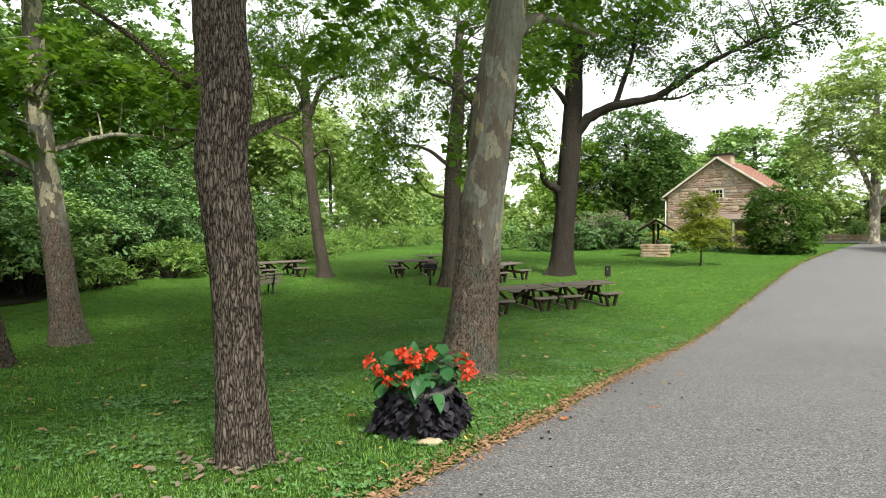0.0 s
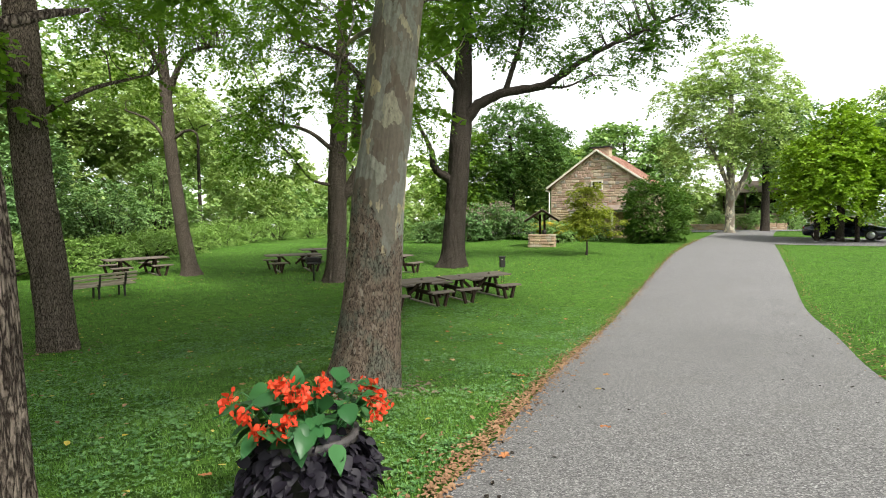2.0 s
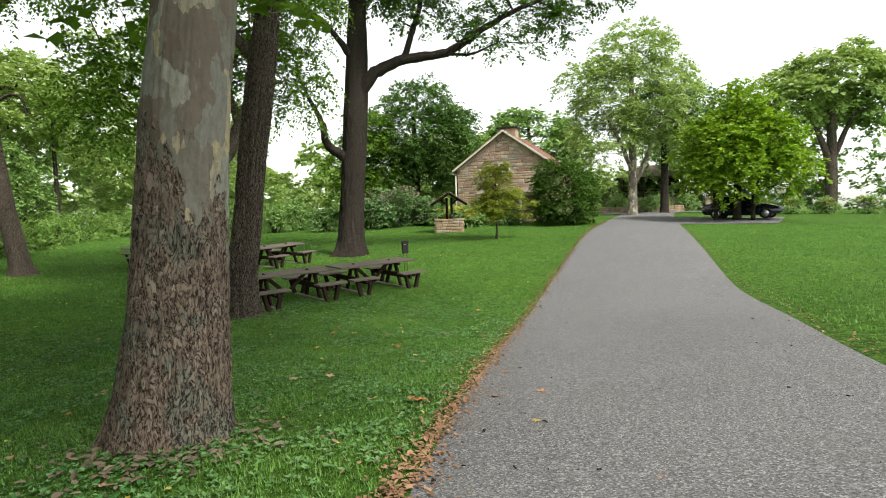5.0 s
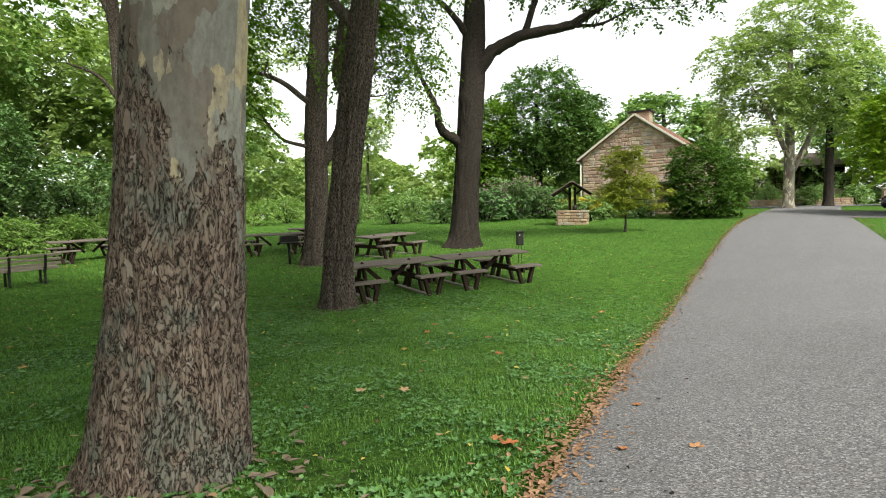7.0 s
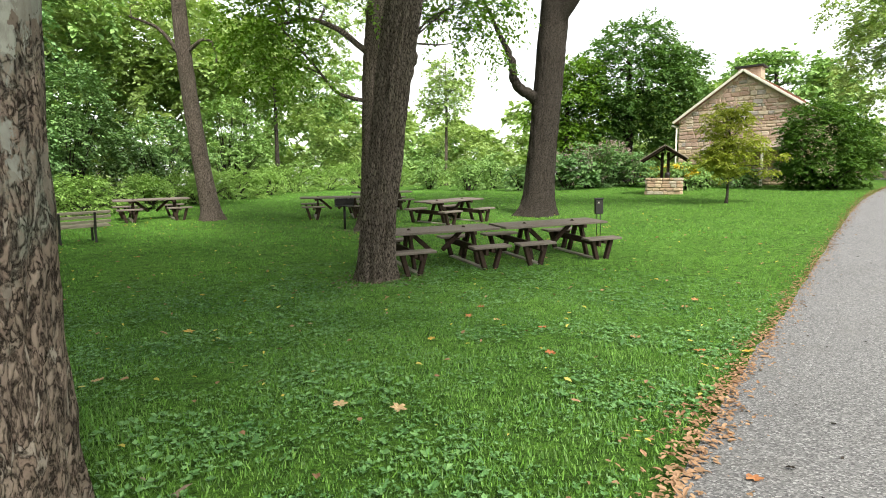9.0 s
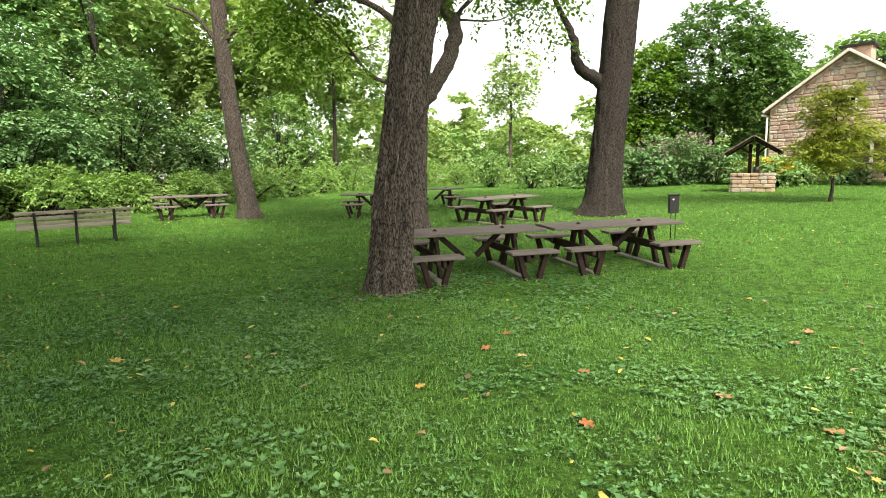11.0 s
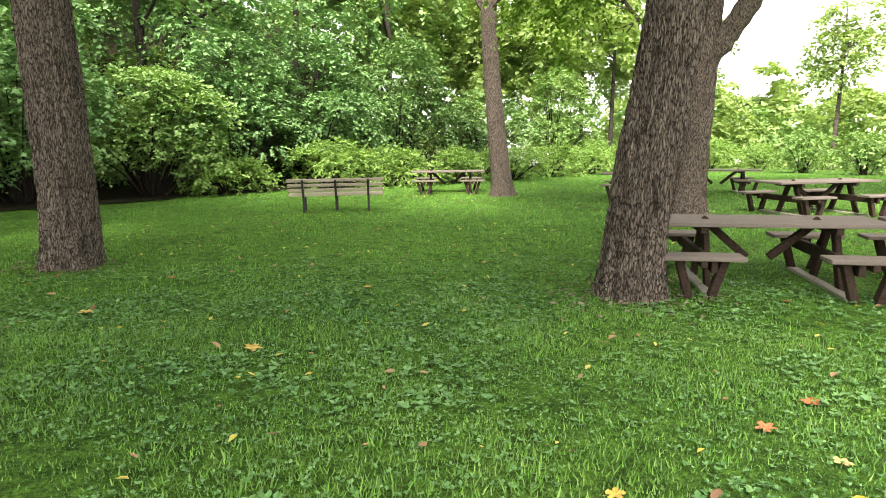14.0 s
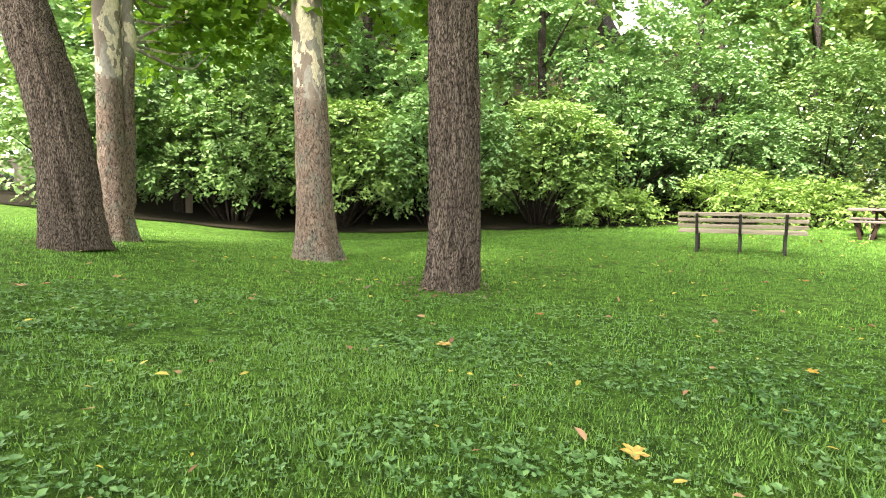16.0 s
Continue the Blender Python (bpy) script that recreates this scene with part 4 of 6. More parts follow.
# ---- the stone house ----
def stone_house(at):
    W, D, E, A = 3.2, 7.0, 3.5, 5.75
    house = thing("stone_house", at, "small fieldstone house with a steep gable and chimney", "house")

    def gable(y0, y1):
        bm = bmesh.new()
        rows = [(-W, -0.5), (W, -0.5), (W, E), (0, A), (-W, E)]
        a, b = [bm.verts.new((x, y0, z)) for x, z in rows], [bm.verts.new((x, y1, z)) for x, z in rows]
        bm.faces.new(a), bm.faces.new(b[::-1])
        for i in range(5):
            bm.faces.new((a[i], b[i], b[(i + 1) % 5], a[(i + 1) % 5]))
        bmesh.ops.recalc_face_normals(bm, faces=bm.faces)
        return bm
    front = part("front_wall", gable(0, 0.45), MORTAR, house, "mortared tan fieldstone gable wall")
    part("rear_wall", gable(D - 0.45, D), STONE, house)
    for sx in (-1, 1):
        part("side_wall", boxes(((0.45, D - 0.9, E + 0.5), pose(sx * (W - 0.225), D / 2, E / 2 - 0.25)), bev=0), STONE, house)
        L, ang = math.hypot(W + 0.25, (A - E) * (W + 0.25) / W), math.degrees(math.atan2(A - E, W))
        roof = part("roof", boxes(((L, D + 0.5, 0.1), pose(0, 0, 0)), bev=0), ROOF_RED, house, at=pose(sx * (W + 0.25) / 2, D / 2, (E + A) / 2 + 0.08 - 0.1, 0, sx * ang, 0))
        for k in range(14):
            part("shingle_course", boxes(((0.33, D + 0.52, 0.02), pose((k - 6.5) * L / 14, 0, 0.065, 0, -3)), bev=0), ROOF_RED, roof)
        part("bargeboard", boxes(((L, 0.06, 0.12), pose(sx * (W + 0.25) / 2, -0.28, (E + A) / 2 - 0.02, 0, sx * ang)), bev=0.01), PAINT, house, "cream painted bargeboard")
        part("gutter", boxes(((0.12, D + 0.5, 0.1), pose(sx * (W + 0.28), D / 2, E - 0.25)), bev=0.03), PAINT, house)
    part("downspout", lathe([(0.045, -0.3), (0.045, E - 0.35)], 10), PAINT, house, at=pose(-W - 0.1, -0.06, 0))
    chimney = part("chimney", boxes(((1.1, 0.8, 1.0), pose(0.1, 0.9, A - 0.2)), bev=0.02), STONE, house)
    part("cap", boxes(((1.35, 1.05, 0.1), pose(0.1, 0.9, A + 0.33))), IRON, chimney, "dark chimney cap")
    win = part("window", boxes(((0.74, 0.1, 0.07), pose(0, -0.03, 3.24)), ((0.74, 0.1, 0.07), pose(0, -0.03, 3.78)), ((0.07, 0.1, 0.6), pose(-0.34, -0.03, 3.51)), ((0.07, 0.1, 0.6), pose(0.34, -0.03, 3.51)),
                                ((0.03, 0.06, 0.5), pose(-0.11, -0.03, 3.51)), ((0.03, 0.06, 0.5), pose(0.11, -0.03, 3.51)), ((0.62, 0.06, 0.03), pose(0, -0.03, 3.51)), bev=0.004), PAINT, house, "small cream six-pane window")
    for i in range(6):
        part("pane", boxes(((0.19, 0.012, 0.22), pose(-0.22 + 0.22 * (i % 3), -0.012, 3.38 + 0.25 * (i // 3))), bev=0), GLASS, win)
    rng = random.Random(8)
    z, n, rest = 0.0, 0, bmesh.new()
    while z < A - 0.2:
        h = rng.uniform(0.13, 0.25)
        half = W - 0.03 if z + h < E else (A - z - h) / (A - E) * W - 0.05
        u = -half
        while u < half - 0.06:
            w = min(rng.uniform(0.16, 0.5), half - u)
            if not (abs(u + w / 2) < 0.38 + w / 2 and z + h > 3.2 and z < 3.82):
                row = ((w - rng.uniform(0.01, 0.035), 0.1, h - rng.uniform(0.01, 0.04)), pose(u + w / 2, rng.uniform(-0.01, 0.018), z + h / 2 + rng.uniform(-0.015, 0.015), 0, rng.uniform(-4, 4)))
                if z > 1.75 and n < 300:
                    part("stone", boxes(row, bev=0.028), HOUSE_STONES[rng.choice((0, 0, 1, 1, 2, 3, 4))], front)
                    n += 1
                else:
                    box(rest, *row, 0.028)
            u += w
        z += h
    tagged(part("stonework", rest, STONES[0], front), kind="stuff")
    # porch on the gable
    porch = part("porch", boxes(((4.2, 0.12, 0.14), pose(0.6, -1.2, 1.75)), ((4.2, 0.1, 0.1), pose(0.6, -0.1, 2.1))), PAINT, house, "low porch with cream posts")
    for x in (-1.4, 0.0, 1.3, 2.6):
        part("post", boxes(((0.11, 0.11, 2.3), pose(x, -1.2, 0.55)), bev=0.01), PAINT, porch)
    part("porch_roof", boxes(((4.4, 1.4, 0.06), pose(0.6, -0.66, 1.99, 15))), ROOF_WOOD, porch)
    for x in (-1.1, 0.1, 1.2):
        part("fence_board", boxes(((1.1, 0.05, 0.14), pose(x + 0.3, -1.25, 0.75)), ((1.1, 0.05, 0.14), pose(x + 0.3, -1.25, 0.4))), ROOF_WOOD, porch)
    return house


HOUSE_STONES = [two_scale("fieldstone_" + k, blend(c, grey(0.1), 0.25), c, blend(c, grey(0.55), 0.3), 2.5, 30, 0.92, 0, 0.6, 0.01)
                for k, c in (("tan", (0.47, 0.345, 0.24)), ("rose", (0.42, 0.275, 0.21)), ("rust", (0.33, 0.20, 0.135)), ("grey", (0.34, 0.29, 0.25)), ("buff", (0.54, 0.43, 0.32)))]
GLASS, gn, gl, gb = material("window_glass", 0.06)
gb.inputs["Base Color"].default_value = (0.02, 0.024, 0.026, 1)
stone_house(pose(17.74, 37.3, gz(17.74, 37.3), 0, 0, -42))


# ---- the shrubs and woods at the edge of the lawn ----
def ground_pose(x, y, rz=0):
    return pose(x, y, gz(x, y), 0, 0, rz)


MOUND = [(0, 0, 2.4, 2.1, 1.9, 1.5), (-1.3, 0.3, 1.9, 1.3, 1.3, 1.1), (1.4, -0.2, 2.0, 1.4, 1.3, 1.1), (0.3, -0.9, 1.6, 1.4, 1.1, 0.9)]
TALL = [(0, 0, 3.6, 2.0, 1.9, 1.8), (-1.3, 0.4, 2.5, 1.5, 1.4, 1.4), (1.5, -0.4, 2.6, 1.6, 1.4, 1.4), (0.2, -1.2, 2.0, 1.7, 1.2, 1.1), (0.8, 0.3, 4.8, 1.1, 1.0, 1.0)]
for k, (x, y, lobes, leaf, lab, n, rz) in enumerate([
        (-16.8, 8.0, MOUND, LEAF_DARK, "dense dark green shrub with arching stems", 1700, 0),
        (-17.0, 11.6, TALL, LEAF_DARK, "tall dark green shrub with arching stems", 2300, 40),
        (-16.4, 14.6, MOUND, LEAF_LIGHT, "rounded mid-green shrub with a shaded foot", 1900, 80),
        (-15.9, 17.6, TALL, LEAF_BLUE, "tall blue-green thicket with shaded hollows", 2400, 10),
        (-15.0, 20.8, MOUND, LEAF_LIGHT, "rounded yellow-green shrub with fanned stems", 2300, 20),
        (-15.2, 24.0, TALL, LEAF_BLUE, "tall blue-green thicket with shaded hollows", 2400, 130),
        (-14.8, 27.6, TALL, LEAF_BLUE, "tall blue-green thicket with shaded hollows", 2400, 200),
        (-13.4, 31.2, TALL, LEAF_DARK, "tall dark green shrub with arching stems", 2200, 300),
        (-11.8, 36.0, MOUND, LEAF_DARK, "dense dark green shrub with arching stems", 1700, 250),
        (-10.6, 42.0, TALL, LEAF_LIGHT, "loose light green thicket", 1700, 90)]):
    shrub("shrub", lab, "shrub", ground_pose(x, y, rz), lobes, leaf, 40 + k, int(n * 1.2), leaflets=6, size=0.14, spray=0.36, stems=40, low=0.3, clump=0.5, per=20, group="shrubs at the wood's edge")
WEED = [(0, 0, 0.6, 1.0, 0.8, 0.6), (0.7, 0.2, 0.5, 0.7, 0.7, 0.55), (-0.7, -0.1, 0.5, 0.7, 0.6, 0.5)]
for k, (x, y, s) in enumerate([(-12.0, 25.6, 1.25), (-10.6, 27.4, 1.1), (-9.6, 30.2, 1.0), (-8.6, 32.8, 1.1), (-8.2, 36.0, 1.2), (-7.6, 39.5, 1.2), (-6.9, 43.0, 1.3), (-5.6, 46.6, 1.4), (-3.6, 50.0, 1.5), (-1.2, 53.4, 1.5), (2.0, 55.5, 1.6), (5.4, 56.5, 1.6), (-13.6, 22.6, 0.9)]):
    shrub("weed_clump", "tall bright green weeds along the lawn's edge", "weeds", ground_pose(x, y, 50 * k), np.asarray(WEED) * s, LEAF_WEED, 60 + k, 620, 8, 0.125, 0.42, 0.26, 0.1, 14, group="weeds along the lawn's edge")

# Leaf mould coloured near-black to stand for the shade beneath the shrubs.
FLOOR_SHADE_SOIL = two_scale("shade_dark_leaf_mould", (0.010, 0.009, 0.005), (0.018, 0.015, 0.009), (0.04, 0.034, 0.018), 1.2, 26, 0.95, 0, 0.8, 0.03)
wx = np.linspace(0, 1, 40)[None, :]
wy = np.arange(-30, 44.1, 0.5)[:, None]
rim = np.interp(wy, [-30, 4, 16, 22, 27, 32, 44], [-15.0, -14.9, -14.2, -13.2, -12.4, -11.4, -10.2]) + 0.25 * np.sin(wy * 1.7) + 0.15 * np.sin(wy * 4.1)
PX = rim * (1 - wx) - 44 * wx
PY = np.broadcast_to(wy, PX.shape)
# Raised behind the woods to block sky showing between the leaves.
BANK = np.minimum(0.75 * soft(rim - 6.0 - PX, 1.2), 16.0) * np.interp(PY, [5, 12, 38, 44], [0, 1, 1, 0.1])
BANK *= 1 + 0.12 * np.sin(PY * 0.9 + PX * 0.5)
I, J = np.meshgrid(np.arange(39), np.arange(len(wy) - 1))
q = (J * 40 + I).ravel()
tagged(put("ground_wood", np_mesh("ground_wood", np.stack([PX, PY, land(PX, PY) + 0.03 + BANK], -1).reshape(-1, 3), np.stack([q, q + 40, q + 41, q + 1], -1), FLOOR_SHADE_SOIL, True)),
       "leaf mould on the wooded bank, near-black to stand for shade", "ground", kind="structure")

rng = np.random.default_rng(77)


def woods(name, label, lobes, leaf, count, seed, size=0.4, leaflets=7, spray=0.9, trunks=(), droop=0.4, clump=0.9, per=18):
    """A far stand of trees: bare trunks and a broken canopy."""
    r = np.random.default_rng(seed)
    base = thing(name, pose(0, 0, 0), label, "woods", "", "stuff")
    pts, ways = clump_points(r, lobes, count, 0.72, clump, per)
    pts[:, 2] = np.maximum(pts[:, 2], 0.2)
    ways = ways + r.normal(0, 0.25, ways.shape)
    ways /= np.linalg.norm(ways, axis=1)[:, None]
    put("canopy", np_mesh("canopy", *sprays(r, pts, ways, spray, leaflets, size, 0.38, droop), leaf), base)
    if trunks:
        out = []
        for x, y, h, rad in trunks:
            z = gz(x, y)
            a, b = r.normal(0, 0.5, 2)
            out.append(tube(curve_points([(x, y, z - 0.2, rad), (x + a * 0.5, y + b * 0.5, z + h * 0.5, rad * 0.75), (x + a, y + b, z + h, rad * 0.3)], 9), 8))
            for q in range(4):
                f = r.uniform(0.4, 0.9)
                d = r.normal(0, 1.6, 2)
                out.append(tube(curve_points([(x + a * f, y + b * f, z + h * f, rad * 0.4), (x + a * f + d[0] * 0.6, y + b * f + d[1] * 0.6, z + h * f + 0.8, rad * 0.25), (x + a * f + d[0] * 1.3, y + b * f + d[1] * 1.3, z + h * f + 1.8, 0.02)], 6), 5))
        put("trunks", np_mesh("trunks", *joined(out), BARK_DARK, True), base)
    return base


def bank(x0, y0, x1, y1, n, lo, hi, r, rg):
    return [(x0 + (x1 - x0) * f + rg.normal(0, 1.2), y0 + (y1 - y0) * f + rg.normal(0, 1.2), rg.uniform(lo, hi), rg.uniform(0.7, 1.2) * r, rg.uniform(0.7, 1.2) * r, rg.uniform(0.6, 1.1) * r) for f in rg.random(n)]


woods("woods_near", "dense mixed woodland behind the shrubs", bank(-20, 4, -17.5, 34, 26, 2.0, 8.5, 2.4, rng) + bank(-21, 0, -18, 38, 26, 0.6, 3.5, 2.3, rng), LEAF_BLUE, 14500, 81, 0.195, leaflets=7, spray=0.55, clump=0.8, per=24, trunks=[(-18.5, 10, 11, 0.2), (-19, 16, 12, 0.25), (-18.5, 23, 12, 0.22), (-17.5, 29, 11, 0.2), (-16, 34, 12, 0.2)])
woods("woods_high", "high green canopy on the wooded bank", bank(-25, -2, -21, 44, 34, 6, 16, 3.2, rng) + bank(-29, -6, -24, 42, 24, 1.5, 7, 3.2, rng), LEAF_LIGHT, 10000, 82, 0.32, spray=0.7, clump=1.0, per=22, trunks=[(-24, 6, 15, 0.3), (-23.5, 14, 16, 0.3), (-24, 20, 15, 0.3), (-23, 27, 16, 0.3), (-22, 35, 14, 0.3)])
woods("woods_far_left", "paler far woodland on the wooded bank", bank(-34, -10, -26, 60, 40, 6, 20, 4.0, rng) + bank(-40, -22, -34, 2, 12, 2, 10, 3.5, rng), LEAF_LIGHT, 7500, 83, 0.56, clump=1.3, per=22)
woods("woods_behind_meadow", "light green open trees beyond the weeds", bank(-18, 46, -6, 60, 14, 3, 10, 2.6, rng) + bank(-19, 36, -11, 48, 14, 3, 12, 2.6, rng) + bank(-9, 62, 6, 66, 9, 1.5, 5, 2.6, rng) + bank(-20, 43, -5, 58, 14, 8, 15, 2.6, rng) + bank(-24, 44, -8, 62, 16, 0.2, 2.2, 2.4, rng), LEAF_PALE, 10000, 84, 0.31, spray=0.7, clump=0.9, per=18, trunks=[(-9, 47, 10, 0.16), (-12, 50, 11, 0.2)])
woods("woods_beyond", "tall pale trees far beyond the meadow", bank(-30, 44, -8, 74, 26, 4, 15, 3.6, rng) + bank(-8, 66, 4, 72, 8, 2, 6, 2.8, rng), LEAF_LIGHT, 5500, 89, 0.44, clump=1.2)
woods("woods_horizon", "hazy far treeline", bank(-60, 130, 90, 130, 40, 2, 7, 6, rng), LEAF_PALE, 2600, 85, 1.3, spray=2.0)

# ---- trees and shrubs across the drive and round the house ----
LEAF_DARKTREE = leaf_material("deep_green_leaves", (0.033, 0.085, 0.02), (0.075, 0.158, 0.036), (0.135, 0.25, 0.06), 0.35)


def far_tree(label, x, y, h, rad, lobes, mat, leaf, seed, count, size, leaflets=6, spray=0.8, limbs=(), slim=0.38, clump=0.75):
    z = gz(x, y)
    lob = [(x + a, y + b, z + c, d, e, f) for a, b, c, d, e, f in lobes]
    lim = [[(x + a, y + b, z + c, r) for a, b, c, r in row] for row in limbs]
    return tree(label, [(x, y, z - 0.1, rad * 1.15), (x + 0.05, y, z + h * 0.3, rad), (x + 0.1, y + 0.1, z + h * 0.65, rad * 0.7), (x, y, z + h, rad * 0.2)], lim, lob, mat, leaf, seed,
                count=count, leaflets=leaflets, size=size, spray=spray, slim=slim, droop=0.3, sides=24, step=0.25, ridge=0.05, ntwigs=50, clump=clump, per=16, shell=0.6)


far_tree("round bright green maple beside the parked car", 29.2, 29.8, 7.0, 0.2,
         [(0, 0, 3.2, 3.5, 3.5, 1.4), (0.1, 0, 4.6, 2.9, 2.9, 1.5), (0, 0, 5.9, 2.0, 2.0, 1.2), (0, 0.1, 7.0, 1.0, 1.0, 0.8), (-2.1, -1.2, 2.6, 1.4, 1.3, 0.9), (1.9, -1.6, 2.7, 1.4, 1.3, 0.9), (1.5, 1.8, 3.7, 1.4, 1.4, 1.0), (-1.6, -1.6, 4.2, 1.2, 1.1, 0.8), (1.3, -1.7, 4.9, 1.1, 1.0, 0.7)],
         BARK_DARK, LEAF_MAPLE, 101, 5600, 0.19, 6, 0.38, [[(-0.8, 0.8, -0.1, 0.14), (-0.85, 0.8, 1.6, 0.11), (-1.4, 0.6, 3.2, 0.05)], [(0.55, -0.6, -0.1, 0.13), (0.62, -0.65, 1.6, 0.11), (1.2, -0.9, 3.2, 0.05)]], 0.45)
far_tree("pale-trunked tall sycamore beyond the drive", 30.2, 40.4, 13.0, 0.30,
         [(0, 0, 9, 4.6, 4.6, 3.2), (-2.6, -0.6, 6.4, 2.8, 2.6, 2.2), (2.4, -0.4, 6.8, 2.8, 2.6, 2.3), (0.3, 0.2, 12.2, 3.2, 3.2, 2.0), (-3.4, 0.4, 10, 2.2, 2.2, 1.8), (3.6, 0, 10.2, 2.0, 2.2, 1.8)],
         BARK_PALE, LEAF_PALE, 102, 5600, 0.21, 6, 0.5, [[(0, 0, 2.0, 0.22), (1.2, -0.3, 4.6, 0.18), (2.4, -0.5, 7, 0.08)], [(0, 0, 3.4, 0.2), (-1.4, -0.3, 5.6, 0.14), (-2.8, -0.5, 7.5, 0.06)]])
far_tree("broad dark green tree behind the stone house", 15.2, 48.0, 9.0, 0.35,
         [(0, 0, 6.4, 4.8, 4.4, 3.4), (-2.8, -0.6, 4.2, 2.8, 2.4, 2.6), (2.6, -0.4, 4.6, 2.6, 2.4, 2.6), (0.5, 0, 9.2, 2.8, 2.6, 1.6), (-4.4, 0, 2.6, 1.8, 1.6, 1.6), (3.6, 0.2, 7.6, 1.6, 1.6, 1.3)],
         BARK_DARK, LEAF_DARKTREE, 103, 6200, 0.22, 7, 0.6)
far_tree("lighter leafy tree on the lawn before the dark one", 10.5, 46.0, 7.0, 0.2,
         [(0, 0, 4.6, 2.4, 2.2, 2.4), (0.6, 0, 6.8, 1.5, 1.4, 1.3), (-1.0, -0.3, 3.0, 1.4, 1.2, 1.3)], BARK_DARK, LEAF_WALNUT, 104, 1500, 0.24)
far_tree("yellow-green tree far behind the house", 34.5, 64.0, 12.0, 0.35, [(0, 0, 8.5, 6, 5, 3.8), (-4, 0, 6.5, 3.6, 3, 3), (4.2, 0, 7, 3.6, 3, 3)], BARK_DARK, LEAF_LIGHT, 105, 1900, 0.5, 6, 1.1)
far_tree("tall open tree with spreading limbs on the far bank", 57.0, 44.0, 15.0, 0.5,
         [(0, 0, 12.5, 6, 5, 3), (-4.5, 0, 10.5, 3, 3, 2), (4, -1, 11, 3.4, 3, 2.4)], BARK_GREY, LEAF_PALE, 106, 1700, 0.5, 6, 1.1,
         [[(0, 0, 4.0, 0.35), (-1.8, 0, 7.5, 0.25), (-4.0, 0.2, 11, 0.1)], [(0, 0, 4.6, 0.3), (1.8, -0.2, 8, 0.22), (3.8, -0.6, 11, 0.1)]])
far_tree("dark trunked shade tree beside the pavilion", 35.2, 42.6, 9.0, 0.3, [(0, 0, 8.4, 3.4, 3.2, 2.2), (1.5, 0, 6.4, 2, 2, 1.4)], BARK_DARK, LEAF_DARK, 107, 1200, 0.3)
woods("woods_right", "dark mixed trees on the far right bank", bank(46, 56, 82, 30, 30, 3, 12, 3.4, rng) + bank(44, 62, 70, 52, 12, 5, 14, 3.6, rng) + bank(48, 54, 86, 26, 26, 0.8, 3.0, 2.4, rng), LEAF_LIGHT, 6500, 86, 0.46, clump=1.2)
woods("woods_house", "green trees behind the house and drive", bank(22, 62, 50, 62, 16, 2, 8, 3.0, rng) + bank(8, 60, 22, 64, 10, 2, 6, 2.6, rng) + bank(28, 66, 60, 60, 18, 0.8, 3, 2.4, rng), LEAF_PALE, 7500, 87, 0.40, clump=1.0)
woods("woods_behind_walker", "green trees behind the start of the walk", bank(-22, -22, 26, -26, 22, 4, 12, 3.4, rng) + bank(34, -16, 44, 22, 16, 3, 9, 3.2, rng), LEAF_DARK, 2200, 88, 0.6, spray=1.1)

woods("woods_valley", "pale hazy trees beyond the valley", bank(-22, 96, 40, 92, 34, 0, 11, 4.0, rng), LEAF_PALE, 2800, 90, 1.0, spray=1.6)
shrub("round_bush", "big dark round evergreen bush beside the house", "bush", ground_pose(19.0, 32.4),
      [(0, 0, 1.7, 1.75, 1.7, 1.6), (-0.5, 0, 2.7, 1.2, 1.2, 1.0), (0.7, 0.1, 2.5, 1.2, 1.2, 1.0), (0, 0, 0.8, 1.8, 1.7, 0.8)], LEAF_OAK, 110, 5200, 6, 0.11, 0.22, 0.42, 0.1, 12, shell=0.8, clump=0.3)


def sapling(at):
    base = thing("sapling", at, "small ornamental maple with layered olive-gold leaves", "tree")
    r = np.random.default_rng(120)
    put("trunk", trunk_mesh("trunk", [(0, 0, -0.05, 0.05), (0.03, 0, 0.5, 0.04), (0.0, 0.03, 1.4, 0.03), (0.05, 0, 3.2, 0.012)], BARK_DARK, 14, 0.1), base)
    tiers = [(r.normal(0, 0.42), r.normal(0, 0.42), r.uniform(0.9, 3.5)) for _ in range(80)]
    lob = [(x * (1.3 - abs(z - 1.7) * 0.42), y * (1.3 - abs(z - 1.7) * 0.42), z, 0.34, 0.34, 0.15) for x, y, z in tiers]
    stems = curve_points([(0, 0, 0.5, 0.04), (0, 0.03, 1.4, 0.03), (0.05, 0, 3.2, 0.015)], 20)
    tagged(put("branchwork", np_mesh("branchwork", *joined(twigs(r, stems, np.array([q[:3] for q in lob]), 0.018, 0.004)), BARK_DARK, True), base), kind="stuff")
    pts, ways = lobe_points(r, lob, 2200, 0.2)
    ways[:, 2] *= 0.2
    put("crown", np_mesh("crown", *sprays(r, pts, ways, 0.2, 6, 0.095, 0.3, 0.5), LEAF_JAP), base)
    return base


sapling(ground_pose(12.35, 27.6))
far_tree("slender pale tree beyond the meadow", 2.6, 58.0, 11.0, 0.13, [(0, 0, 7.5, 2.2, 2.0, 1.6), (0.5, 0, 9.6, 1.6, 1.5, 1.3), (-1.2, 0, 5.6, 1.0, 1.0, 0.8)], BARK_GREY, LEAF_PALE, 109, 700, 0.3)

